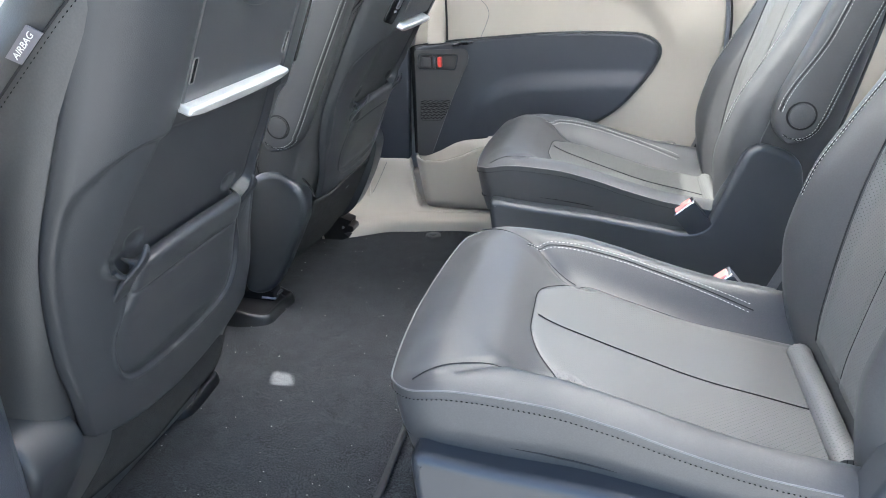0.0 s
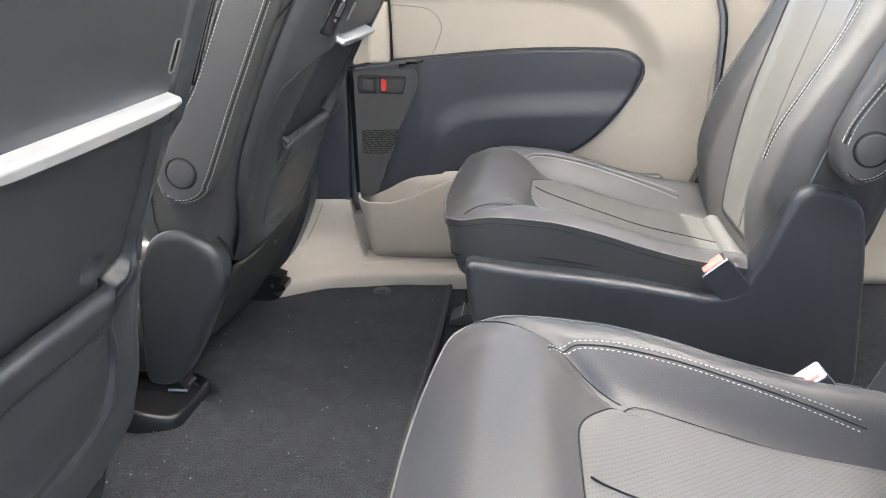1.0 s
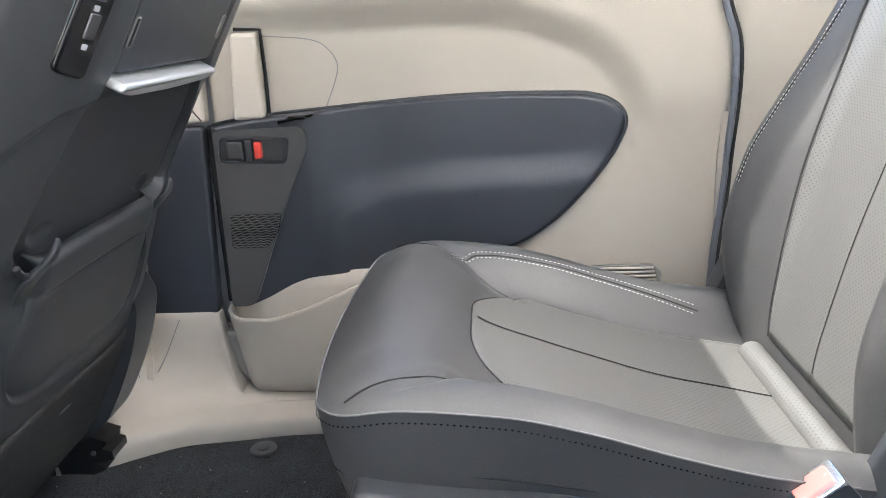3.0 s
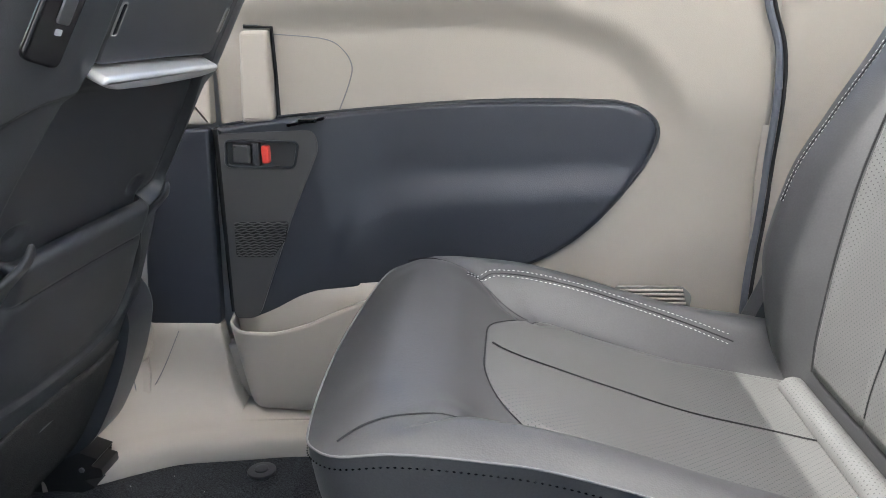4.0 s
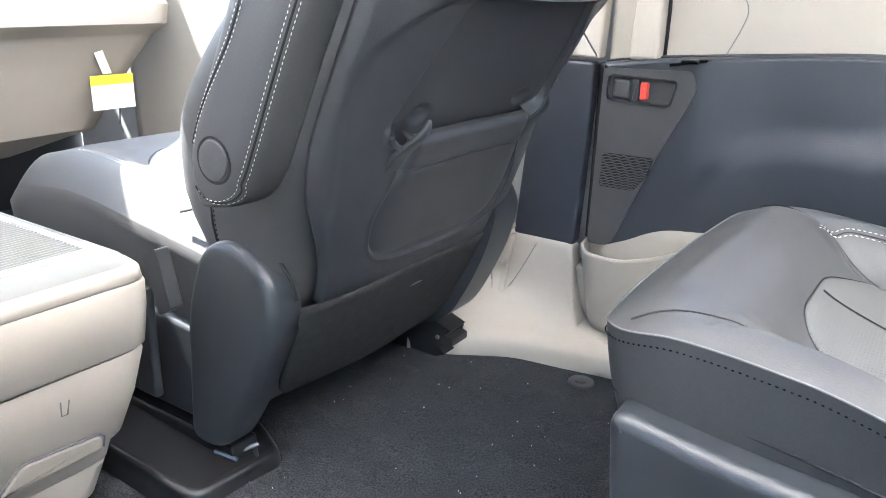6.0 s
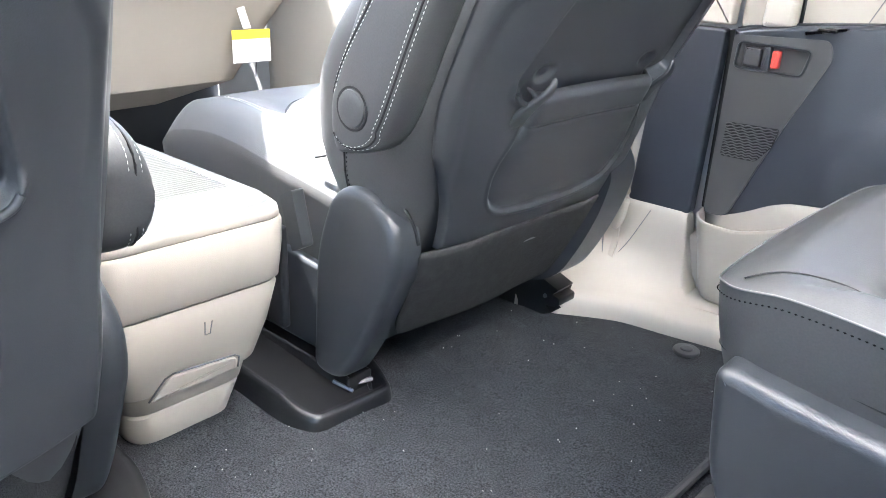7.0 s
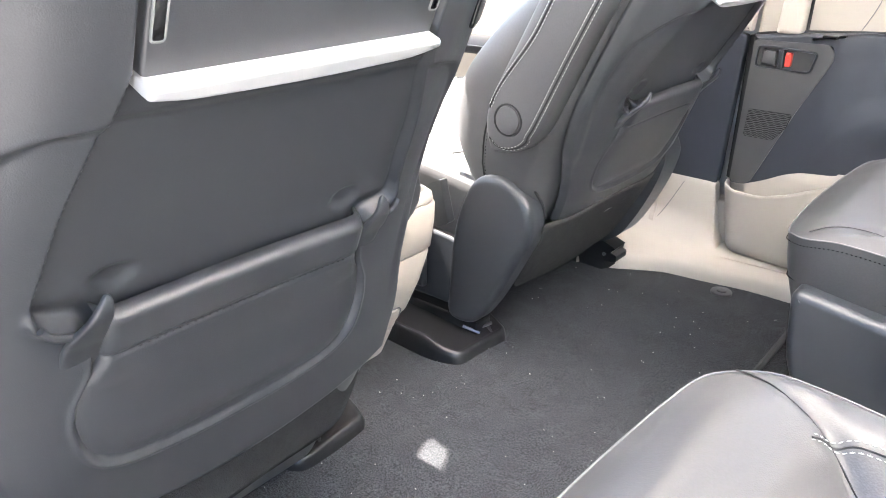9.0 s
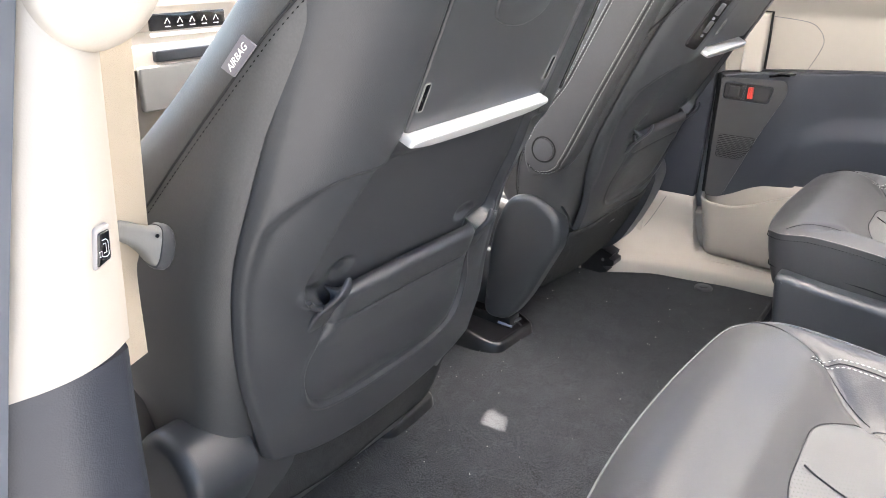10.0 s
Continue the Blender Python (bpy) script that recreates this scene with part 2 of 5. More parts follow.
def tube(pts, r, n=8, bm=None, closed=False, flat=1.0, up=(0, 0, 1)):
    """A round or flattened bar along a line."""
    bm = bm or bmesh.new()
    pts = [Vector(p) for p in pts]
    m = len(pts)
    rings = []
    for i, p in enumerate(pts):
        t = (pts[(i + 1) % m] - pts[i - 1]) if closed or 0 < i < m - 1 else (pts[1] - pts[0] if i == 0 else pts[-1] - pts[-2])
        t.normalize()
        a = t.cross(Vector(up))
        if a.length < 1e-4:
            a = t.cross(Vector((1, 0, 0)))
        a.normalize()
        b = a.cross(t).normalized()
        rr = r(i / max(1, m - 1)) if callable(r) else r
        rings.append([p + a * math.cos(2 * math.pi * k / n) * rr + b * math.sin(2 * math.pi * k / n) * rr * flat for k in range(n)])
    if closed:
        rings.append(rings[0])
        vs = [[bm.verts.new(q) for q in g] for g in rings[:-1]]
        vs.append(vs[0])
        for a, b in zip(vs, vs[1:]):
            for j in range(n):
                bm.faces.new((a[j], a[(j + 1) % n], b[(j + 1) % n], b[j]))
        return bm
    return loft(rings, bm)


def stitches(rows, r=0.0006, length=0.0044, gap=0.0014):
    """Rows of single thread stitches, each a small pointed bar, in one mesh."""
    bm = bmesh.new()
    for pts in rows:
        step = length + gap
        p = resample(pts, step)
        for a, b in zip(p, p[1:]):
            d = (b - a).normalized()
            e = a + d * length
            s = d.cross(Vector((0.31, 0.2, 0.93)))
            s.normalize()
            u = s.cross(d)
            mid = (a + e) / 2
            va, ve = bm.verts.new(a), bm.verts.new(e)
            ring = [bm.verts.new(mid + s * r * math.cos(k * math.pi / 2) + u * r * math.sin(k * math.pi / 2)) for k in range(4)]
            for k in range(4):
                bm.faces.new((va, ring[k], ring[(k + 1) % 4]))
                bm.faces.new((ve, ring[(k + 1) % 4], ring[k]))
    return bm


def inset(outline, d):
    """The outline, a closed ring of 2D points, moved inwards by d."""
    m = len(outline)
    area = sum(outline[i].x * outline[(i + 1) % m].y - outline[(i + 1) % m].x * outline[i].y for i in range(m))
    s = 1 if area > 0 else -1
    out = []
    for i in range(m):
        t = outline[(i + 1) % m] - outline[i - 1]
        if t.length < 1e-9:
            out.append(outline[i].copy())
            continue
        t.normalize()
        out.append(outline[i] + Vector((-t.y, t.x)) * s * d)
    return out


def pad(outline, to3d, depth, r=0.004, segs=4, bm=None, dome=None):
    """A plate with a rounded rim: 2D outline, to3d(u, v, height) places it; height runs from 0 to depth."""
    outline = [Vector(p) for p in outline]
    rings = [[to3d(p.x, p.y, 0.0) for p in outline]]
    for k in range(segs + 1):
        a = k / segs * math.pi / 2
        ins = inset(outline, r * (1 - math.cos(a)))
        rings.append([to3d(p.x, p.y, depth - r + r * math.sin(a)) for p in ins])
    if dome:
        ins = inset(outline, r)
        c = sum(ins, Vector((0, 0))) / len(ins)
        for k in range(1, 9):
            f = 1 - k / 8.5
            rings.append([to3d(*(c + (p - c) * f), depth + dome * (1 - f * f)) for p in ins])
    return loft(rings, bm)


def rbox(lo, hi, r=0.004, bm=None, segs=3):
    """A box with rounded edges between two corners."""
    x0, y0, z0 = lo
    x1, y1, z1 = hi
    out = round_poly([(x0, y0), (x1, y0), (x1, y1), (x0, y1)], r, 4)
    rings = []
    for k in range(segs + 1):
        a = math.pi / 2 * (1 - k / segs)
        rings.append([Vector((p.x, p.y, z0 + r - r * math.sin(a))) for p in inset(out, r - r * math.cos(a))])
    for k in range(segs + 1):
        a = math.pi / 2 * k / segs
        rings.append([Vector((p.x, p.y, z1 - r + r * math.sin(a))) for p in inset(out, r - r * math.cos(a))])
    return loft(rings, bm)


def disc(c, axis, r, depth, n=28, rim=0.25):
    """A round button with a softened rim."""
    axis = Vector(axis).normalized()
    a = axis.cross(Vector((0, 0, 1)) if abs(axis.z) < 0.9 else Vector((1, 0, 0))).normalized()
    b = axis.cross(a)
    c = Vector(c)
    rings = []
    for rr, h in ((1, 0), (1, 0.6), (0.97, 0.9), (0.9, 1.0), (0.5, 1.05), (0.02, 1.06)):
        rings.append([c + (a * math.cos(2 * math.pi * k / n) + b * math.sin(2 * math.pi * k / n)) * r * rr + axis * depth * h for k in range(n)])
    return loft(rings)


# ---- structure: ground, floor, roof, side walls ----
def box_part(name, lo, hi, mat, parent=None, r=0.004, **k):
    return part(name, rbox(lo, hi, r), mat, parent, **k)


ground = part("ground", grid(60, 60, lambda u, v: Vector(((u - 0.5) * 400, (v - 0.5) * 400, -0.48))), ASPHALT)
tagged(ground, "pale worn asphalt parking ground under the van", "ground", kind="structure")

floor_edge = line_fn((-0.90, 0.60), (-0.668, 0.650), (-0.604, 0.690), (-0.525, 0.724), (-0.40, 0.745), (-0.254, 0.756), (0.0, 0.765), (0.6, 0.765))


floor = part("floor", rbox((-2.2, -0.85, -0.05), (2.2, 0.85, -0.012), 0.002), CARPET)
tagged(floor, "black carpeted van floor behind the front seats", "floor", kind="structure")


# raised carpet section between the seat rows, with a bound rear edge
def mat_pt(u, v):
    x = -1.30 + (1.30 - 0.243) * u
    e = floor_edge(x) - 0.002
    y = -e + 2 * e * v
    return Vector((x + 0.004 * math.sin(v * 9), y, 0.0 + 0.0012 * math.sin(x * 31 + y * 17) + 0.001 * math.sin(y * 43)))


mat = part("carpet_mat", grid(90, 90, mat_pt), CARPET)
tagged(mat, "black cut-pile carpet mat covering the footwell floor", "carpet", kind="structure")
edge = [Vector((-0.243 + 0.004 * math.sin(v / 60 * 9), -0.752 + 1.504 * v / 60, -0.003)) for v in range(61)]
part("binding", tube(edge, 0.0065, 8), BINDING, mat, "dark bound carpet edge")

# unseen roof; its openings are added and placed to light the seats
roof = bmesh.new()
for lo, hi in (((-1.095, -0.62, 1.25), (-1.00, 0.62, 1.29)), ((-1.00, -0.62, 1.25), (-0.42, -0.56, 1.29)), ((-1.00, 0.56, 1.25), (-0.42, 0.62, 1.29)), ((-0.42, -0.62, 1.25), (-0.36, 0.62, 1.29)),
               ((-0.36, -0.62, 1.25), (0.04, -0.56, 1.29)), ((-0.36, 0.56, 1.25), (0.04, 0.62, 1.29)), ((0.04, -0.62, 1.25), (0.10, 0.150, 1.29)), ((0.04, 0.525, 1.25), (0.10, 0.62, 1.29)), ((0.10, -0.62, 1.25), (0.90, -0.56, 1.29)), ((0.10, 0.56, 1.25), (0.90, 0.62, 1.29)), ((0.90, -0.62, 1.25), (2.1, 0.62, 1.29))):
    roof = rbox(lo, hi, 0.003, roof)
ceiling = part("ceiling", roof, ROOFLINER, flat=True)
# unseen sheets added in the roof openings to diffuse light onto the seats
shade = bmesh.new()
for x0, x1, y0, y1 in ((-0.36, 0.04, -0.56, 0.15), (-0.36, -0.26, 0.15, 0.56), (-0.26, 0.04, 0.525, 0.56), (0.10, 0.90, -0.56, 0.15), (0.10, 0.40, 0.525, 0.56), (0.40, 0.90, 0.15, 0.56)):
    shade = rbox((x0, y0, 1.268), (x1, y1, 1.270), 0.0005, shade, 1)
front_diffuser = part("roof_diffuser", rbox((-1.00, -0.56, 1.268), (-0.42, 0.56, 1.270), 0.0005, None, 1), DIFFUSER_FRONT, flat=True)
tagged(front_diffuser, "unseen denser sheet added to dim top light on the front seats", "sunshade", kind="structure")
shade = part("roof_diffuser", shade, DIFFUSER, flat=True)
tagged(shade, "unseen translucent sheet added to spread soft top light over the seats", "sunshade", kind="structure")
tagged(ceiling, "pale headliner with openings added to light the seats", "ceiling", kind="structure")
# unseen pane added over the gap that lets sun onto the far backrest
bm = bmesh.new()
bm = rbox((-0.265, 0.145, 1.262), (0.405, 0.530, 1.266), 0.0005, bm, 1)
tagged(part("roof_sun_pane", bm, SUN_DIMMER, flat=True), "unseen tinted pane added to set the sun on the far seat", "window", kind="structure")
for side in (1, -1):
    rail = loft([[Vector((x, side * y, z)) for y, z in ((0.62, 1.25), (0.62, 1.29), (0.78, 1.24), (0.86, 1.12), (0.82, 1.10), (0.74, 1.20))] for x in (-1.34, 0.0, 2.1)])
    tagged(part("roof_rail_trim", rail, ROOFLINER, flat=True), "pale headliner trim above the side windows", "trim", kind="structure")


def wall_block(name, boxes, mat, label):
    bm = bmesh.new()
    for lo, hi in boxes:
        bm = rbox(lo, hi, 0.006, bm)
    return tagged(part(name, bm, mat, sharp=50), label, "wall", kind="structure")


# outer skins and pillars above the belt line
wall_block("wall_east", [((-2.2, 0.935, -0.40), (2.15, 0.99, 0.74)), ((-0.64, 0.86, 0.74), (-0.50, 0.93, 1.14)), ((0.42, 0.86, 0.74), (0.56, 0.93, 1.14)), ((1.5, 0.86, 0.74), (2.15, 0.93, 1.14))], PAINT, "painted right body side of the van with window pillars")
wall_block("wall_west", [((-2.2, -0.99, -0.40), (-0.62, -0.935, 0.74)), ((0.62, -0.99, -0.40), (2.15, -0.90, 0.74)), ((0.62, -0.93, 0.74), (0.78, -0.86, 1.14)), ((1.5, -0.93, 0.74), (2.15, -0.86, 1.14)), ((-0.60, -0.99, -0.40), (0.62, -0.80, -0.02))], PAINT, "painted left body side with the sliding door open")
wall_block("wall_rear", [((2.10, -0.93, -0.40), (2.16, 0.93, 0.80)), ((2.10, -0.93, 1.14), (2.16, 0.93, 1.29))], BEIGE, "rear end of the van body")
wall_block("wall_front", [((-2.30, -0.95, -0.40), (-2.22, 0.95, 0.70))], PLASTIC, "firewall ahead of the dashboard")


def pane(name, pts):
    bm = bmesh.new()
    bm.faces.new([bm.verts.new(p) for p in pts])
    ob = part(name, bm, GLASS, solid=0.004, flat=True)
    ob.visible_shadow = False
    return tagged(ob, "clear window glass of the van", "window", kind="structure")


pane("window_1", [(-0.50, 0.90, 0.74), (0.42, 0.90, 0.74), (0.42, 0.87, 1.14), (-0.50, 0.87, 1.14)])
pane("window_2", [(-1.75, 0.90, 0.70), (-0.64, 0.90, 0.74), (-0.64, 0.87, 1.14), (-1.10, 0.87, 1.14)])
pane("window_3", [(0.56, 0.90, 0.74), (1.50, 0.90, 0.74), (1.50, 0.87, 1.14), (0.56, 0.87, 1.14)])
pane("window_4", [(-1.75, -0.90, 0.70), (-0.64, -0.90, 0.74), (-0.64, -0.87, 1.14), (-1.10, -0.87, 1.14)])
pane("window_5", [(0.78, -0.90, 0.74), (1.50, -0.90, 0.74), (1.50, -0.87, 1.14), (0.78, -0.87, 1.14)])
pane("window_6", [(-2.25, -0.85, 0.70), (-2.25, 0.85, 0.70), (-1.110, 0.70, 1.262), (-1.110, -0.70, 1.262)])
pane("window_7", [(2.13, -0.90, 0.80), (2.13, 0.90, 0.80), (2.13, 0.85, 1.14), (2.13, -0.85, 1.14)])

# unseen sheet added under the windshield to block sun, cut out for the seat and floor patches
bm = bmesh.new()
for outline in ([(-1.58, -0.16), (-1.58, 0.82), (-1.080, 0.80), (-1.080, 0.581), (-1.520, 0.581), (-1.376, 0.367), (-1.309, 0.233), (-1.250, 0.150), (-1.080, 0.150), (-1.080, -0.16), (-1.1125, -0.16), (-1.1240, -0.1257), (-1.1617, -0.1130), (-1.1467, -0.16)],
                [(-1.58, -0.76), (-1.58, -0.16), (-1.1467, -0.16), (-1.1408, -0.1794), (-1.1007, -0.1931), (-1.1125, -0.16), (-1.080, -0.16), (-1.080, -0.70)]):
    bm.faces.new([bm.verts.new((x, y, 0.680 + 0.491 * (x + 2.25))) for x, y in outline])
bmesh.ops.triangulate(bm, faces=bm.faces)
sun_mask = part("windshield_sun_mask", bm, SUN_MASK, solid=0.003, flat=True)
tagged(sun_mask, "unseen sheet added behind the windshield to block and shape the sun", "sunshade", kind="structure")
# film added over the small cut-out to weaken the sun patch on the carpet
bm = bmesh.new()
bm.faces.new([bm.verts.new((x, y, 0.676 + 0.491 * (x + 2.25))) for x, y in ((-1.120, -0.115), (-1.170, -0.105), (-1.150, -0.190), (-1.096, -0.205))])
part("patch_dimmer", bm, SUN_DIMMER, sun_mask, "added film dimming the sun through the floor-patch opening", flat=True)


# ---- right side: sill trim and pillar foot ----
def sill_pt(u, v, side=1):
    x = -0.715 + 1.40 * u
    e = floor_edge(x)
    k = 1 - smooth(-0.505, -0.462, x)
    top = 0.052 + 0.135 * k
    back = 0.815 + 0.030 * k
    prof = [(e, -0.012), (e + 0.002, 0.020), (e + 0.012, 0.034), (e + 0.040, 0.042), (e + (back - e) * 0.62, 0.046 + 0.012 * k), (back - 0.014, 0.050 + 0.055 * k), (back, top), (back + 0.03, top + 0.004)]
    f = v * (len(prof) - 1)
    i = min(int(f), len(prof) - 2)
    pts = [Vector((0, *a)) for a in prof]
    a, b = pts[i], pts[i + 1]
    z = pts[i - 1] if i else a * 2 - b
    c = pts[i + 2] if i + 2 < len(pts) else b * 2 - a
    t = f - i
    q = 0.5 * ((2 * a) + (b - z) * t + (2 * z - 5 * a + 4 * b - c) * t * t + (3 * a - z - 3 * b + c) * t ** 3)
    return Vector((x, side * q.y, q.z))


sill = part("sill_trim", grid(110, 42, sill_pt), BEIGE, solid=0.003, offset=-1)
tagged(sill, "beige plastic sill trim curving up the pillar foot", "trim", kind="structure")
sill_l = part("sill_trim", grid(60, 42, lambda u, v: sill_pt(u, v, -1)), BEIGE, solid=0.003, offset=-1)
tagged(sill_l, "beige plastic sill trim along the open doorway", "trim", kind="structure")
# slot lines of the belt outlet in the pillar foot
belt_slot = bmesh.new()
for pts in (((-0.668, 0.8400, 0.172), (-0.655, 0.829, 0.11), (-0.644, 0.811, 0.064)), ((-0.568, 0.8400, 0.178), (-0.600, 0.829, 0.11), (-0.626, 0.809, 0.064))):
    belt_slot = tube(spline(pts, 8), 0.0009, 6, belt_slot)
part("slot_seam", belt_slot, INK, sill)

# ---- right B-pillar: dark lower panel, beige upper ----
pillar = thing("pillar_trim", (-0.56, 0.86, 0.18), "dark grey lower and beige upper pillar trim beside the sliding door", "trim", kind="structure")
pl_out = round_poly([(-0.622, 0.186), (-0.497, 0.186), (-0.486, 0.511), (-0.596, 0.511)], [0.010, 0.010, 0.010, 0.010], 4)
part("lower_panel", pad(pl_out, lambda u, v, h: Vector((u, 0.868 - h + 0.02 * (v - 0.2), v)), 0.022, 0.006), DOORDARK, pillar, "dark grey vinyl panel", weighted=True)
box_part("inner_panel", (-0.80, 0.866, 0.150), (-0.590, 0.90, 0.514), BEIGE, pillar, 0.004)
box_part("foot_filler", (-0.530, 0.847, 0.03), (-0.452, 0.90, 0.150), BEIGE, pillar, 0.008)
pu_out = round_poly([(-0.72, 0.516), (-0.484, 0.516), (-0.470, 0.80), (-0.70, 0.80)], 0.004, 3)
part("upper_panel", pad(pu_out, lambda u, v, h: Vector((u, 0.885 - h, v)), 0.025, 0.006), BEIGE, pillar, "beige plastic panel", weighted=True)
# black strip paints the shade of the gap between pillar and door
box_part("gap_shade_strip", (-0.486, 0.868, 0.20), (-0.474, 0.90, 0.51), SEAMDARK, pillar, 0.003, label="black strip standing in for the shaded gap")

# ---- sliding door, right side ----
door = thing("door_1", (-0.05, 0.90, 0.05), "closed sliding door with beige panel, dark insert, handle and bin", "door", kind="structure")
fold = [Vector(p) for p in spline([(-0.80, 0.655), (-0.413, 0.656), (-0.104, 0.657), (0.02, 0.647), (0.10, 0.622), (0.152, 0.592), (0.190, 0.548), (0.204, 0.50)], 6)]


def fold_dist(x, z):
    best, sign = 9.0, 1
    for a, b in zip(fold, fold[1:]):
        d = b - a
        t = clamp(((x - a.x) * d.x + (z - a.y) * d.y) / d.length_squared)
        q = a + d * t
        w = math.hypot(x - q.x, z - q.y)
        if w < best:
            best = w
            sign = 1 if d.x * (z - a.y) - d.y * (x - a.x) > 0 else -1
    return best * sign


def door_y(x, z):
    y = 0.882 + 0.012 * smooth(0.25, 0.0, z)
    d = fold_dist(x, z)
    fade = smooth(0.42, 0.56, z)
    y -= 0.026 * smooth(-0.012, 0.050, d) * fade
    y -= 0.012 * smooth(0.16, 0.40, x) * (1 - fade)
    return y


part("upper_panel", grid(120, 110, lambda u, v: Vector((-0.474 + 0.836 * u, door_y(-0.474 + 0.836 * u, 0.03 + 0.74 * v), 0.03 + 0.74 * v))), BEIGE_SOFT, door, "beige moulded door panel", solid=0.008, offset=-1)

INS = [(-0.474, 0.512), (-0.389, 0.523), (-0.291, 0.531), (-0.193, 0.538), (-0.107, 0.543), (-0.021, 0.545), (0.064, 0.544), (0.139, 0.541), (0.173, 0.532), (0.197, 0.515), (0.205, 0.495), (0.201, 0.474), (0.186, 0.443), (0.154, 0.399), (0.112, 0.352), (0.069, 0.317), (0.018, 0.289), (-0.06, 0.262), (-0.15, 0.254), (-0.242, 0.252), (-0.311, 0.247), (-0.359, 0.235), (-0.408, 0.210), (-0.448, 0.193), (-0.476, 0.192)]
ins_out = []
for k, seg in enumerate((INS[:8], INS[7:13], INS[12:24])):
    ins_out += spline(seg, 5)[:-1]
ins_out += [Vector(INS[23]), Vector(INS[24])] + [Vector((-0.476 + 0.002 * j / 12, 0.192 + 0.32 * j / 12)) for j in range(1, 12)]
ridge = line_fn((-0.34, 0.20), (-0.310, 0.30), (-0.286, 0.358), (-0.239, 0.399), (-0.194, 0.415), (-0.107, 0.425), (0.064, 0.430), (0.21, 0.434))


def insert_y(x, z, r):
    y = 0.866 - 0.018 * smooth(-0.20, -0.32, x)
    d = ridge(x) - z
    arm = smooth(-0.022, 0.040, d) * smooth(-0.33, -0.25, x) * (1 - 0.55 * smooth(0.02, 0.20, d))
    y -= 0.013 * arm
    cup = smooth(-0.026, -0.042, x + 0.311 + (0.48 - z) * 0.43) * smooth(0.500, 0.488, z)
    y += 0.030 * cup * smooth(0.992, 0.965, r)
    edge_roll = clamp((r - 0.955) / 0.045)
    return y + 0.016 * (1 - math.sqrt(max(0.0, 1 - edge_roll * edge_roll)))


def insert_mesh():
    c = Vector((-0.20, 0.39))
    rs = [0.02 + 0.90 * k / 30 for k in range(31)] + [0.94, 0.955, 0.965, 0.975, 0.985, 0.993, 1.0]
    rings = [[(lambda q: Vector((q.x, insert_y(q.x, q.y, r), q.y)))(c + (p - c) * r) for p in ins_out] for r in rs]
    bm = loft(rings, caps=False)
    bm.faces.new([v for v in bm.verts][: len(ins_out)])
    return bm


part("insert", insert_mesh(), DOORDARK, door, "dark blue-grey vinyl insert with armrest")
part("insert_bead", tube([Vector((p.x, 0.876, p.y)) for p in ins_out], 0.0035, 6, closed=True, up=(0, 1, 0)), PLASTIC, door, "dark bead")

# handle plate with a through recess
plate_out = round_poly([(-0.470, 0.200), (-0.430, 0.200), (-0.360, 0.375), (-0.311, 0.480), (-0.318, 0.508), (-0.468, 0.504)], [0.01, 0.03, 0.02, 0.02, 0.015, 0.006], 6)
hole = round_poly([(-0.460, 0.453), (-0.352, 0.450), (-0.343, 0.490), (-0.458, 0.494)], 0.009, 5)
bm = bmesh.new()
vo = [bm.verts.new((p.x, 0.8445 + 0.01 * (p.y - 0.4), p.y)) for p in plate_out]
vh = [bm.verts.new((p.x, 0.8445 + 0.01 * (p.y - 0.4), p.y)) for p in hole]
eds = [bm.edges.new((r[i], r[(i + 1) % len(r)])) for r in (vo, vh) for i in range(len(r))]
bmesh.ops.triangle_fill(bm, use_beauty=True, edges=eds)
for ring, dy in ((vo, 0.018), (vh, 0.010)):
    back = [bm.verts.new(v.co + Vector((0, dy, 0))) for v in ring]
    for i in range(len(ring)):
        j = (i + 1) % len(ring)
        bm.faces.new((ring[i], ring[j], back[j], back[i]))
    if ring is vh:
        bm.faces.new(back)
plate = part("handle_plate", bm, PLATE, door, "dark plastic handle plate", sharp=30)
part("recess_rim", tube([Vector((p.x, 0.8445 + 0.01 * (p.y - 0.4), p.y)) for p in hole], 0.0022, 6, closed=True, up=(0, 1, 0)), PLASTIC, plate)
lever = pad(round_poly([(-0.450, 0.457), (-0.420, 0.456), (-0.420, 0.486), (-0.449, 0.488)], 0.004, 4), lambda u, v, h: Vector((u, 0.856 - h - 0.004 * smooth(-0.45, -0.42, u), v)), 0.009, 0.004)
part("handle_lever", lever, PLATE, door, "grey door lever", weighted=True)
stop = pad(round_poly([(-0.417, 0.452), (-0.4045, 0.452), (-0.4045, 0.490), (-0.417, 0.490)], 0.003, 4), lambda u, v, h: Vector((u, 0.856 - h, v)), 0.013, 0.003)
part("lever_stop", stop, PLASTIC, door, "black lever divider", weighted=True)
lock = pad(round_poly([(-0.4025, 0.457), (-0.3905, 0.457), (-0.3905, 0.485), (-0.4025, 0.485)], 0.0035, 4), lambda u, v, h: Vector((u, 0.856 - h, v)), 0.013, 0.003)
part("lock_tab", lock, RED, door, "red lock slider", weighted=True)

# speaker grille: wavy slats between a rounded outline
grille = part("speaker_backing", pad(round_poly([(-0.458, 0.305), (-0.397, 0.305), (-0.374, 0.335), (-0.367, 0.365), (-0.456, 0.364)], 0.006, 4), lambda u, v, h: Vector((u, 0.8450 - h, v)), 0.0016, 0.0008), SEAMDARK, door, "black speaker grille")
for k in range(13):
    z = 0.3082 + 0.00445 * k
    x1 = -0.397 + (-0.374 + 0.397) * clamp((z - 0.305) / 0.03) + 0.007 * clamp((z - 0.335) / 0.03)
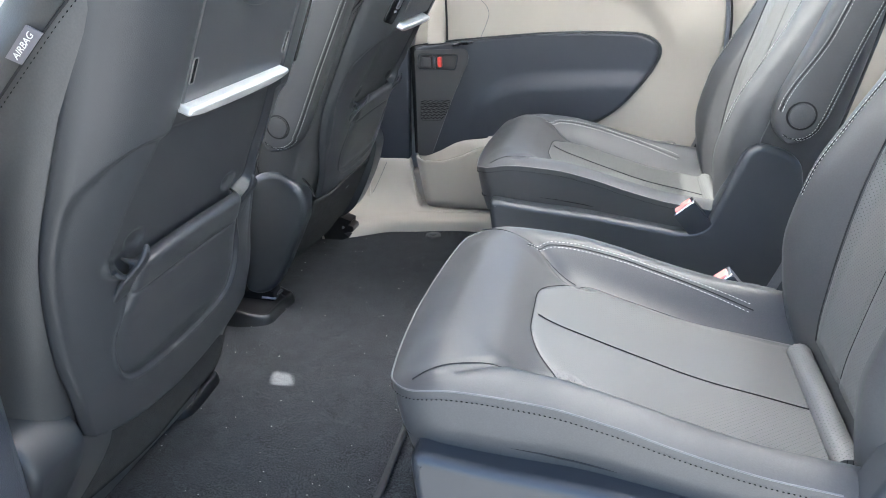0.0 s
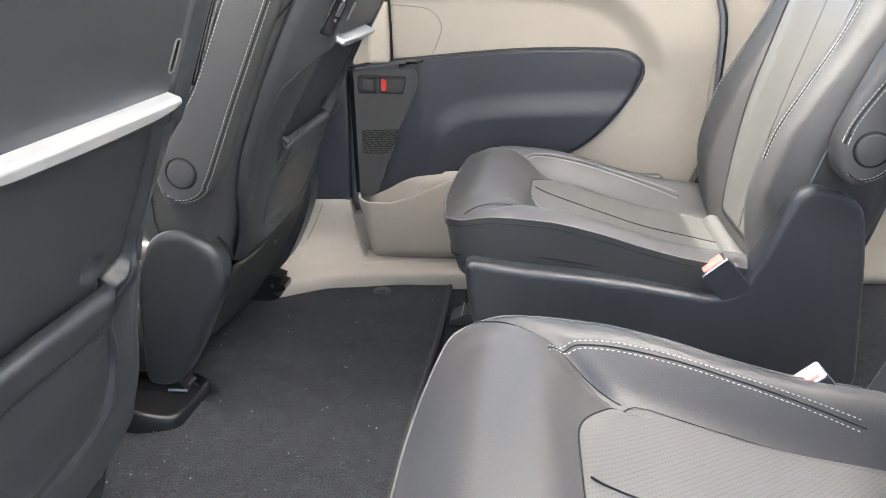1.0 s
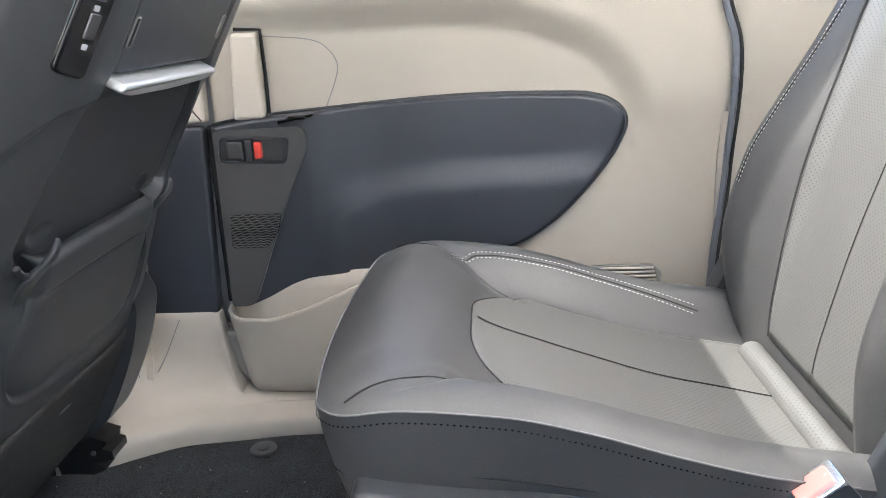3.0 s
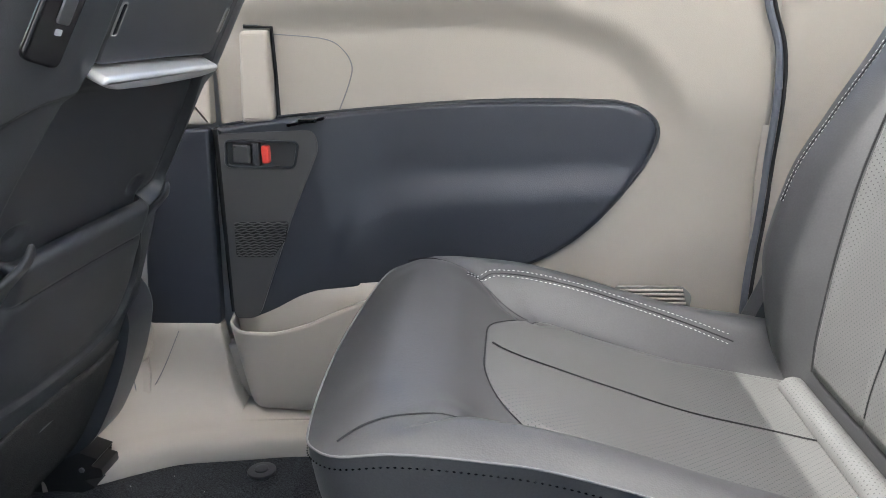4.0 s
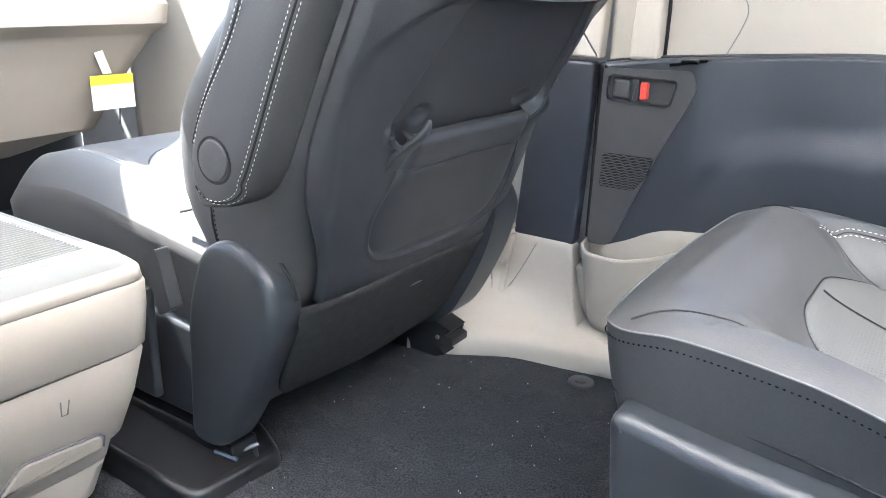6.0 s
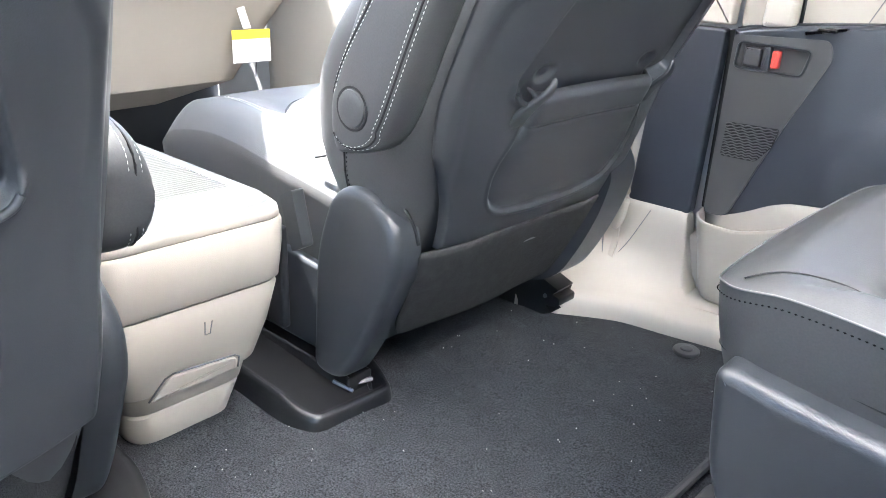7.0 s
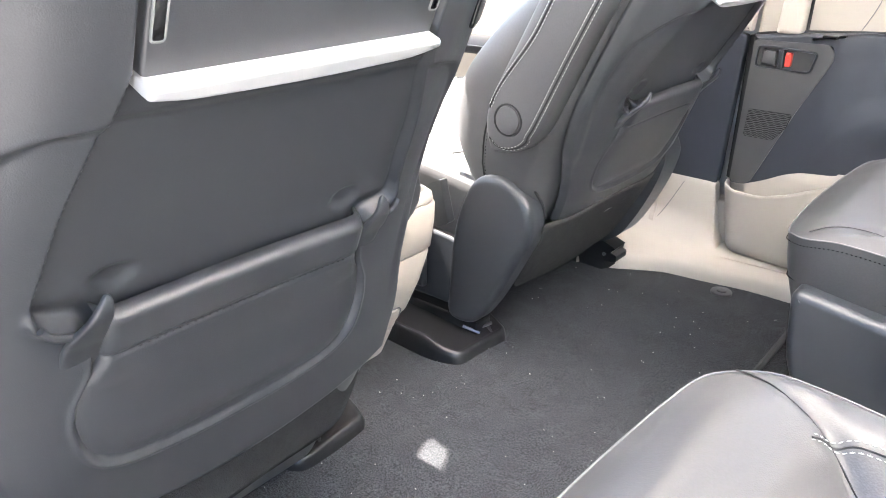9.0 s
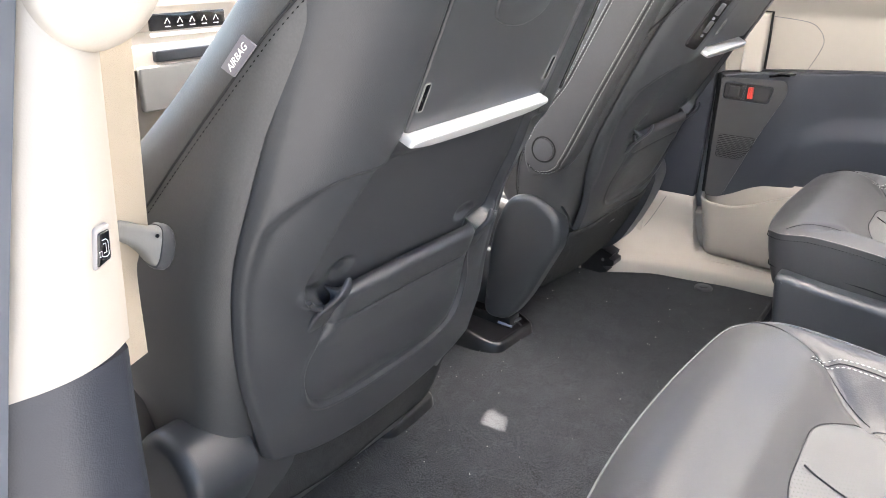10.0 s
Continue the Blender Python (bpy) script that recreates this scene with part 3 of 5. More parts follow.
    pts = [Vector((-0.456 + (x1 - 0.002 + 0.456) * j / 22, 0.8425, z + 0.0011 * math.sin(j * 1.5 + k * 1.5))) for j in range(23)]
    part("slat", tube(pts, 0.00125, 5, up=(0, 1, 0)), PLATE, grille)

# window switch on the insert's top edge
part("switch_plate", pad(round_poly([(-0.362, 0.514), (-0.305, 0.521), (-0.296, 0.527), (-0.340, 0.526)], 0.004, 4), lambda u, v, h: Vector((u, 0.856 - h, v)), 0.012, 0.003), PLASTIC, door, "black window switch plate", weighted=True)
part("switch", rbox((-0.340, 0.840, 0.519), (-0.312, 0.847, 0.525), 0.002), GLOSS, door)
# beige cover block and panel seam
cov = round_poly([(-0.433, 0.519), (-0.383, 0.519), (-0.382, 0.656), (-0.424, 0.656)], 0.008, 5)
part("handle_cover", pad(cov, lambda u, v, h: Vector((u, 0.888 - h, v)), 0.034, 0.007), BEIGE, door, "beige plastic cover block", weighted=True)
seam = spline([(-0.378, 0.650), (-0.30, 0.641), (-0.272, 0.624), (-0.260, 0.600), (-0.266, 0.574), (-0.283, 0.535)], 8)
part("panel_seam", tube([Vector((p.x, door_y(p.x, p.y) - 0.0004, p.y)) for p in seam], 0.0009, 5, up=(0, 1, 0)), INK, door)
# black line paints the shade in the gap round the cover block
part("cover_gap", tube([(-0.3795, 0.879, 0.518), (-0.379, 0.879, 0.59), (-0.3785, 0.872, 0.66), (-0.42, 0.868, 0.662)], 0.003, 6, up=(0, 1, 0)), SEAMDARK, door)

# storage bin
rim = line_fn((-0.462, 0.206), (-0.43, 0.201), (-0.40, 0.201), (-0.338, 0.216), (-0.283, 0.240), (-0.22, 0.262), (0.10, 0.268))


def bin_pt(u, v):
    x = -0.473 + 0.491 * u
    zt = rim(x)
    z = 0.046 + (zt - 0.046) * v
    side = math.sqrt(max(0.0, 1 - (1 - clamp((x + 0.473) / 0.035)) ** 2))
    low = math.sqrt(max(0.0, 1 - (1 - clamp((z - 0.046) / 0.035)) ** 2))
    lean = 0.016 * (1 - v)
    x2 = x + 0.022 * (1 - v) * (1 - u) ** 2
    return Vector((x2, 0.850 - (0.062 + 0.018 * math.sin(math.pi * min(1, u * 1.1))) * side * (0.35 + 0.65 * low) + lean, z))


storage = part("storage_bin", grid(70, 30, bin_pt), BEIGE, door, "beige moulded storage bin", solid=0.005, offset=0)
part("bin_back", grid(10, 6, lambda u, v: Vector((-0.470 + 0.485 * u, 0.853, 0.05 + 0.21 * v))), BEIGE, door, solid=0.004, offset=1)
box_part("bin_floor", (-0.44, 0.805, 0.075), (0.01, 0.852, 0.079), BEIGE, door, 0.001)

# floor-level air vent behind the seat
vent = part("vent_backing", pad(round_poly([(0.150, 0.203), (0.268, 0.203), (0.272, 0.235), (0.256, 0.250), (0.150, 0.250)], 0.008, 4), lambda u, v, h: Vector((u, 0.872 - h, v)), 0.006, 0.002), GREYTOP, door, "beige slatted air vent")
for k in range(6):
    part("slat", tube([(0.154, 0.863, 0.209 + 0.0072 * k), (0.266 - 0.002 * k, 0.863, 0.209 + 0.0072 * k)], 0.0022, 6), BEIGE, vent)

# weatherstrip and rear quarter trim
strip = [Vector((p.x, door_y(min(p.x, 0.36), p.y) - 0.009, p.y)) for p in spline([(0.330, 0.77), (0.340, 0.683), (0.362, 0.611), (0.366, 0.52), (0.362, 0.38), (0.352, 0.25), (0.350, 0.05)], 8)]
weather = thing("weatherstrip", (0.36, 0.88, 0.05), "dark rubber weatherstrip behind the sliding door", "seal", kind="structure")
part("seal", tube(strip, 0.0055, 8), RUBBER, weather)
part("seal_lip", tube([p + Vector((0.008, -0.002, 0)) for p in strip], 0.003, 6), SEAMDARK, weather)


def quarter_pt(u, v):
    x = 0.372 + 1.75 * u
    z = -0.01 + 0.77 * v
    return Vector((x - 0.02 * math.sin(v * 3), 0.866 - 0.05 * smooth(0.1, 0.9, u) - 0.03 * smooth(0.12, 0.0, v), z))


tagged(part("quarter_trim", grid(40, 30, quarter_pt), BEIGE_SOFT, solid=0.01, offset=0), "beige rear quarter trim panel", "trim", kind="structure")
tagged(part("quarter_trim", grid(30, 20, lambda u, v: (lambda p: Vector((p.x + 0.27, -p.y, p.z)))(quarter_pt(u * 0.8, v))), BEIGE_SOFT, solid=0.01, offset=0), "beige left quarter trim panel beside the doorway", "trim", kind="structure")

# ---- seat belt on the right pillar ----
belt_r = thing("seat_belt", (-0.62, 0.83, 0.06), "beige seat belt with plastic anchor on the pillar foot", "seat belt")


def strap(pts, w, th, across=(1, 0, 0)):
    bm = bmesh.new()
    a = Vector(across).normalized() * w / 2
    rings = []
    for i, p in enumerate(pts):
        p = Vector(p)
        t = (Vector(pts[min(i + 1, len(pts) - 1)]) - Vector(pts[max(i - 1, 0)])).normalized()
        n = t.cross(a).normalized() * th / 2
        rings.append([p - a - n, p + a - n, p + a + n, p - a + n])
    return loft(rings, bm)


part("webbing", strap(spline([(-0.655, 0.838, 0.78), (-0.642, 0.836, 0.45), (-0.628, 0.834, 0.24), (-0.625, 0.832, 0.20)], 6), 0.024, 0.003), BELT, belt_r, "beige woven webbing")
part("stitched_end", strap([(-0.620, 0.8325, 0.256), (-0.624, 0.831, 0.226), (-0.628, 0.829, 0.204)], 0.027, 0.006), BELT_DARK, belt_r, "ribbed sewn end of the webbing")
part("anchor", pad(round_poly([(-0.643, 0.127), (-0.626, 0.127), (-0.617, 0.150), (-0.613, 0.190), (-0.655, 0.186), (-0.652, 0.160)], [0.008, 0.008, 0.015, 0.006, 0.006, 0.015], 5), lambda u, v, h: Vector((u, 0.842 - h, v)), 0.020, 0.006), BEIGE, belt_r, "beige plastic belt anchor", weighted=True)
part("clip", pad(round_poly([(-0.651, 0.177), (-0.630, 0.177), (-0.624, 0.192), (-0.611, 0.202), (-0.612, 0.212), (-0.645, 0.213), (-0.641, 0.200)], 0.004, 4), lambda u, v, h: Vector((u, 0.836 - h, v)), 0.020, 0.005), BELT, belt_r, "beige belt clip", weighted=True)
part("stalk", strap([(-0.631, 0.836, 0.135), (-0.627, 0.828, 0.105), (-0.622, 0.806, 0.066)], 0.012, 0.005), BEIGE, belt_r, "beige anchor strap")
part("recess_edge", tube([(-0.668, 0.8385, 0.142), (-0.655, 0.831, 0.105), (-0.640, 0.808, 0.076), (-0.628, 0.797, 0.067)], 0.0009, 6), INK, belt_r)

# ---- left B-pillar at the open doorway ----
lp = thing("pillar_trim", (-0.40, -0.86, -0.02), "beige and dark grey pillar trim at the open doorway", "trim", kind="structure")


def lp_face(u, v, h):
    """u runs from the outer edge (0) to the inner edge (1) of the pillar's rear face."""
    return Vector((-0.408 + 0.024 * math.sin(math.pi * (0.08 + 0.70 * u)) + h, -0.922 + 0.080 * u, v))


def lpillar(z0a, z0b, z1, mat, name, label, grow=0.0):
    bm = bmesh.new()
    n = 14
    rings = []
    for k in range(13):
        f = k / 12
        ring = []
        for j in range(n + 1):
            u = j / n
            z = (z0a + (z0b - z0a) * u) * (1 - f) + z1 * f
            up = max(0.0, z - 0.5)
            p = lp_face(u, z, grow)
            ring.append(p + Vector((0.02 * up, 0.20 * (z - 0.53) * (1 - u) + 0.04 * up * u, 0)))
        z = z0b * (1 - f) + z1 * f
        up = max(0.0, z - 0.5)
        for dx, dy in ((-0.05, 0.020), (-0.12, 0.022), (-0.30, 0.02), (-0.30, -0.10)):
            ring.append(Vector((-0.392 + dx + grow + 0.02 * up, -0.842 + dy + 0.04 * up, z)))
        rings.append(ring)
    return part(name, loft(rings, bm), mat, lp, label, sharp=50)


lpillar(0.520, 0.536, 1.15, BEIGE, "upper_panel", "beige plastic panel")
lpillar(-0.05, -0.05, 0.527, DOORDARK, "lower_panel", "dark grey vinyl panel", -0.003)
sealpts = [(-0.405, -1.045, 0.0), (-0.405, -0.962, 0.4), (-0.402, -0.922, 0.60), (-0.398, -0.880, 0.80), (-0.39, -0.82, 1.1)]
part("door_seal", tube(spline(sealpts, 6), 0.014, 8), RUBBER, lp, "grey rubber door seal")
sw_x = -0.3862
part("switch_bezel", pad(round_poly([(-0.8642, 0.5975), (-0.8505, 0.6035), (-0.8485, 0.6280), (-0.8605, 0.6265)], 0.003, 4), lambda u, v, h: Vector((sw_x + h - 0.3 * max(0, u + 0.852), u, v)), 0.008, 0.0025), TAN_GREY, lp, "warm grey switch frame", weighted=True)
part("door_switch", pad(round_poly([(-0.8626, 0.6005), (-0.8526, 0.6050), (-0.8508, 0.6248), (-0.8590, 0.6235)], 0.0015, 4), lambda u, v, h: Vector((sw_x + h - 0.3 * max(0, u + 0.852), u, v)), 0.0092, 0.0012), GLOSS, lp, "black sliding door switch")
sym = bmesh.new()
for line_, loop in (([(-0.8575, 0.6185), (-0.8548, 0.6190), (-0.8535, 0.6175), (-0.8538, 0.6085), (-0.8558, 0.6070), (-0.8582, 0.6075)], False), ([(-0.8570, 0.6160), (-0.8552, 0.6163), (-0.8554, 0.6100), (-0.8574, 0.6098)], False), ([(-0.8604, 0.6075), (-0.8588, 0.6080), (-0.8586, 0.6115), (-0.8602, 0.6112)], True)):
    sym = tube([(sw_x + 0.0093, u, v) for u, v in line_], 0.0003, 5, sym, closed=loop)
part("switch_symbol", sym, WHITE, lp)

# left seat belt with its guide arm and cover
belt_l = thing("seat_belt", (-0.47, -0.79, 0.48), "beige seat belt running through a grey guide arm", "seat belt")
part("webbing", strap(spline([(-0.40, -0.803, 1.00), (-0.43, -0.794, 0.80), (-0.450, -0.793, 0.585)], 6), 0.040, 0.003, (-0.35, 0.94, 0)), BELT, belt_l, "beige woven webbing")
part("lower_webbing", strap(spline([(-0.450, -0.803, 0.585), (-0.453, -0.803, 0.565), (-0.458, -0.804, 0.545), (-0.458, -0.805, 0.475)], 5), 0.040, 0.004, (-0.35, 0.94, 0)), BELT, belt_l)
def arm_rings(stations, half):
    rings = []
    for y_, z_, hh in stations:
        ring = []
        for k in range(20):
            c_, n_ = math.cos(k * math.pi / 10), math.sin(k * math.pi / 10)
            ring.append(Vector((-0.447 + half * min(1.0, hh / 0.008) * math.copysign(abs(c_) ** 0.55, c_), y_ + 0.30 * hh * math.copysign(abs(n_) ** 0.7, n_), z_ + hh * math.copysign(abs(n_) ** 0.7, n_))))
        rings.append(ring)
    return rings


part("guide_arm", loft(arm_rings([(-0.822, 0.602, 0.0070), (-0.806, 0.5955, 0.0078), (-0.794, 0.5880, 0.0088), (-0.786, 0.5810, 0.0105), (-0.780, 0.5755, 0.0138), (-0.776, 0.5730, 0.0160)], 0.010)), GREYTOP, belt_l, "grey plastic belt guide", sharp=60)
part("guide_end", loft(arm_rings([(-0.7765, 0.5732, 0.0166), (-0.7735, 0.5718, 0.0182), (-0.7695, 0.5700, 0.0180), (-0.7665, 0.5685, 0.0155), (-0.7655, 0.5680, 0.0110)], 0.0115)), SHELL, belt_l, "dark rounded guide end", sharp=60)
part("guide_hole", disc((-0.4365, -0.7790, 0.5845), (1, 0, 0), 0.0016, 0.001, 12), GLOSS, belt_l)
dr = pad(spline([(-0.872, 0.765), (-0.860, 0.742), (-0.835, 0.735), (-0.805, 0.748), (-0.790, 0.775), (-0.800, 0.82), (-0.84, 0.83), (-0.868, 0.80)], 5, True), lambda u, v, h: Vector((-0.405 + h, u, v)), 0.040, 0.018, 6)
part("height_adjuster", dr, BEIGE, belt_l, "beige rounded belt height cover")


# ---- seats ----
class Back:
    """The soft body of a backrest: s runs up along the recline, y across, n forwards."""

    def __init__(self, x0, z0, yc, lean, width, face, bolster, thick, s0, s1, ins=(0.11, 0.17), roll=0.045):
        self.o = Vector((x0, yc, z0))
        a = radians(lean)
        self.u = Vector((math.sin(a), 0, math.cos(a)))
        self.n = Vector((-math.cos(a), 0, math.sin(a)))
        self.w, self.face, self.bol, self.thick = width, face, bolster, thick
        self.s0, self.s1, self.ins, self.roll = s0, s1, ins, roll

    def at(self, y, s, n):
        return self.o + self.u * s + self.n * n + Vector((0, y, 0))

    def front_n(self, y, s):
        w = self.w(s)
        a = abs(y)
        k = self.ins
        n = self.face(s) + self.bol(s) * smooth(k[0], k[1] + 0.02, a)
        r = self.roll
        e = clamp((a - (w - r)) / r)
        end = clamp((s - (self.s1 - 0.07)) / 0.07)
        return n - r * 1.3 * (1 - math.sqrt(max(0.0, 1 - e * e))) - 0.07 * (1 - math.sqrt(max(0.0, 1 - end * end)))

    def front(self, y, s, lift=0.0):
        return self.at(y, s, self.front_n(y, s) + lift)

    def body(self, ns=44, ny=36):
        rings = []
        for i in range(ns + 1):
            s = self.s0 + (self.s1 - self.s0) * i / ns
            w = self.w(s)
            ring = []
            for j in range(ny + 1):
                q = -1 + 2 * j / ny
                y = w * math.sin(q * math.pi / 2) if abs(q) > 0.3 else w * q * math.sin(0.3 * math.pi / 2) / 0.3
                ring.append(self.front(y, s))
            t = -self.thick(s)
            for k in range(1, 9):
                a = k / 8 * math.pi / 2
                ring.append(self.at(w - 0.05 + 0.05 * math.cos(a), s, t + 0.05 - 0.05 * math.sin(a)))
            for k in range(8):
                a = (1 - k / 8) * math.pi / 2
                ring.append(self.at(-(w - 0.05 + 0.05 * math.cos(a)), s, t + 0.05 - 0.05 * math.sin(a)))
            rings.append(ring)
        return loft(rings)


def armrest(seat, pivot, lean, length, side, y_in, y_out, w0, w1, end_thread=False):
    """A folded-up armrest lying along the backrest: pivot (x, z) of its lower end."""
    a = radians(lean)
    u = Vector((math.sin(a), 0, math.cos(a)))
    f = Vector((math.cos(a), 0, -math.sin(a)))
    o = Vector((pivot[0], 0, pivot[1]))

    def pt(q, s, y):
        return o + u * s + f * q + Vector((0, side * y, 0))

    def half(s):
        base = w0 + (w1 - w0) * smooth(0, 0.16, s)
        low = clamp((s + w0) / (w0 + 0.02))
        p = 3.6 if end_thread else 2.0
        return base * max(0.02, 1 - (1 - low) ** p) ** (1 / p) if s < 0.02 else base

    top = length
    rings = []
    ss = [-w0 * 0.999, -w0 * 0.96, -w0 * 0.88, -w0 * 0.75, -w0 * 0.58, -w0 * 0.36, -w0 * 0.12] + [0.0 + top * k / 22 for k in range(1, 23)]
    for s in ss:
        h = half(s)
        ym, yh = (y_in + y_out) / 2, (y_out - y_in) / 2
        ring = []
        for k in range(32):
            t = 2 * math.pi * k / 32
            c, sn = math.cos(t), math.sin(t)
            ring.append(pt(h * math.copysign(abs(c) ** 0.6, c), s, ym + yh * math.copysign(abs(sn) ** 0.55, sn)))
        rings.append(ring)
    arm = part("armrest", loft(rings), LEATHER, seat, "black leather armrest folded up")
    part("pivot_cap", disc(pt(0, 0.005, y_in + 0.004), (0, -side, 0), 0.021, 0.0065), LEATHER, arm, "round pivot cap")
    gap = [pt(0.0235 * math.cos(t * 2 * math.pi / 30), 0.005 + 0.0235 * math.sin(t * 2 * math.pi / 30), y_in + 0.0010) for t in range(30)]
    part("cap_groove", tube(gap, 0.0018, 6, closed=True, up=(0, 1, 0)), SEAMDARK, arm)
    rows, seams = [], []
    for q in (-0.80, 0.80):
        path = []
        for k in range(40):
            s = top * (1 - k / 39)
            h = half(s)
            path.append(((q if q > 0 else q + 0.36 * smooth(0.02, 0.15, s)) * h, s))
        if q > 0:
            path += [(q * w0 * math.cos(radians(a_)), -q * w0 * math.sin(radians(a_))) for a_ in range(8, 118, 8)]
        else:
            path += [(q * w0 * math.cos(radians(a_)), -q * w0 * math.sin(radians(a_))) for a_ in (8, 16, 24)]
        for d in (-0.0035, 0.0035):
            rows.append([pt(qq + d, s, y_in + (y_out - y_in) / 2 * (1 - (1 - abs(qq + d) / max(half(s), 0.004) * 0.98) ** 0.5 * 0 - max(0.0, 1 - min(1, abs(qq + d) / half(s)) ** 3.33) ** 0.275) - 0.0006) for qq, s in path])
        seams.append([pt(qq, s, y_in + (y_out - y_in) / 2 * (1 - max(0.0, 1 - min(1, abs(qq) / half(s)) ** 3.33) ** 0.275)) for qq, s in path])
    if end_thread:
        rows, seams = [], []
        down = [top * 0.3 * (1 - k / 12) for k in range(12)] + [-w0 * 0.95 * k / 12 for k in range(13)]
        for g, yy, keep in ((0.90, 0.0095, rows), (0.955, 0.0150, seams), (0.985, 0.0205, rows)):
            keep.append([pt(g * half(s_), s_ - 0.001, y_in + yy) for s_ in down] + [pt(-g * half(s_), s_ - 0.001, y_in + yy) for s_ in down[::-1]])
    part("stitching", stitches(rows), THREAD, arm, "white double stitching", kind="stuff")
    for sm in seams:
        part("seam", tube(sm, 0.0012, 5), SEAMDARK, arm)
    return arm


def soft_cushion(seat, yc, x0, x1, hw, ztop, skirt_z, names=("cushion", "piping"), front_r=0.055, edge_drop=0.005, bulge=0.003, rear_drop=0.085):
    """A padded cushion: returns its top-height function in world x, y."""
    out = round_poly([(x0, -hw), (x1, -hw), (x1, hw), (x0, hw)], [front_r, 0.03, 0.03, front_r], 10)
    dense = []
    for a, b in zip(out, out[1:] + out[:1]):
        k = max(1, int((b - a).length / 0.009))
        dense += [a.lerp(b, t / k) for t in range(k)]
    out = [Vector((p.x - 0.026 * (1 - (p.y / hw) ** 2) * smooth(x0 + 0.16, x0, p.x), p.y)) for p in dense]
    c = Vector(((x0 + x1) / 2 + 0.02, 0.0))
    rings = []
    for k in range(65):
        r = 0.01 + 0.99 * (1 - (1 - k / 64) ** 1.25)
        ring = []
        for p in out:
            q = c + (p - c) * r
            e = clamp((r - 0.80) / 0.20)
            ring.append(Vector((q.x, yc + q.y, ztop(q.x, q.y) - edge_drop * e ** 2.5)))
        rings.append(ring)
    edge_ring = rings[-1]
    for k in range(1, 9):
        f = k / 8
        ring = []
        for p, e in zip(out, edge_ring):
            z = e.z * (1 - f) + (skirt_z - rear_drop * smooth(x0 + 0.17, x0 + 0.34, p.x)) * f
            nrm = Vector((p.x - c.x, p.y * 1.0)).normalized()
            b = bulge * math.sin(f * math.pi) - 0.020 * f
            ring.append(Vector((p.x + nrm.x * b, yc + p.y + nrm.y * b, z)))
        rings.append(ring)
    body = part(names[0], loft(rings), LEATHER, seat, "black leather cushion cover", sharp=60)
    return body, edge_ring, out


def captain_chair(yc, dx, side, label):
    """A second-row seat; side +1 stands on the right of the aisle, -1 on the left."""
    seat = thing("captain_chair", (0.12 + dx, yc, 0.0), label, "car seat", "second-row captain's chairs")
    zc = line_fn((-0.20, 0.345), (-0.165, 0.367), (-0.125, 0.383), (-0.085, 0.376), (-0.03, 0.337), (0.03, 0.313), (0.10, 0.288), (0.20, 0.254), (0.30, 0.229), (0.36, 0.220))
    zb = line_fn((-0.20, 0.345), (-0.165, 0.366), (-0.11, 0.380), (-0.02, 0.373), (0.05, 0.357), (0.12, 0.335), (0.20, 0.314), (0.28, 0.302), (0.36, 0.29))

    def ztop(x, y):
        x -= dx
        a = abs(y)
        k = smooth(0.140, 0.200, a)
        d = 0.0
        # soft hollows along the seams of the front panel
        sx = 0.0 - (a - 0.13) * 1.35
        if -0.16 < x < 0.02 and a > 0.12:
            d -= 0.008 * math.exp(-((x - sx) / 0.014) ** 2) * smooth(0.228, 0.190, a)
        return zc(x) * (1 - k) + zb(x) * k + d - 0.008 * smooth(0.205, 0.25, a)

    def top(x, y, lift=0.0):
        return Vector((x + dx, yc + side * y, ztop(x + dx, y) + lift))

    cushion, ring, out = soft_cushion(seat, yc, -0.172 + dx, 0.36 + dx, 0.236, ztop, 0.262)
    # light piping round the front, dark seam and thread along the sides
    front = [p for p in ring if p.x < dx - 0.09]
    left = sorted([p for p in front if p.y < yc], key=lambda p: (p.x if p.y < yc - 0.165 else -9, p.y))
    ringc = [p for p in ring]
    start = max(range(len(ringc)), key=lambda i: ringc[i].x + (0.5 if ringc[i].y > yc else 0))
    order = ringc[start:] + ringc[:start]
    if order[1].x > order[0].x - 1e-6 and order[5].y < order[0].y - 0.02:
        order = order[::-1]
    order = [p for p in order if p.x < dx + 0.27]
    part("piping", tube([p + Vector((0, 0, 0.001)) for p in order], 0.0010, 6), PIPING, cushion, "grey piping")
    down = [p + Vector(((p.x - dx - 0.09) * 0.002, (p.y - yc) * 0.003, -0.009)) for p in order]
    part("edge_stitching", stitches([down], 0.0008, 0.0032, 0.0020), THREAD_DARK, cushion, kind="stuff")
    low = [p + Vector(((p.x - dx - 0.09) * -0.029, (p.y - yc) * -0.036, -0.062 + 0.10 * max(0.0, p.x - dx))) for p in order if p.x < dx + 0.12]
    part("skirt_seam", tube(low, 0.0011, 5), SEAMDARK, cushion)
    # perforated insert, domed a little over the cover
    io = round_poly([(-0.048, -0.075), (-0.046, 0.075), (0.004, 0.142), (0.30, 0.152), (0.345, 0.15), (0.345, -0.15), (0.30, -0.152), (0.004, -0.142)], [0.05, 0.05, 0.03, 0.02, 0.02, 0.02, 0.02, 0.03], 8)
    dense = []
    for a, b in zip(io, io[1:] + io[:1]):
        k = max(1, int((b - a).length / 0.015))
        dense += [a.lerp(b, t / k) for t in range(k)]
    c = Vector((0.15, 0))
    rings = []
    for k in range(34):
        r = 0.01 + 0.99 * (1 - (1 - k / 33) ** 1.6)
        row = []
        for p in dense:
            q = c + (p - c) * r
            e = clamp((r - 0.90) / 0.10)
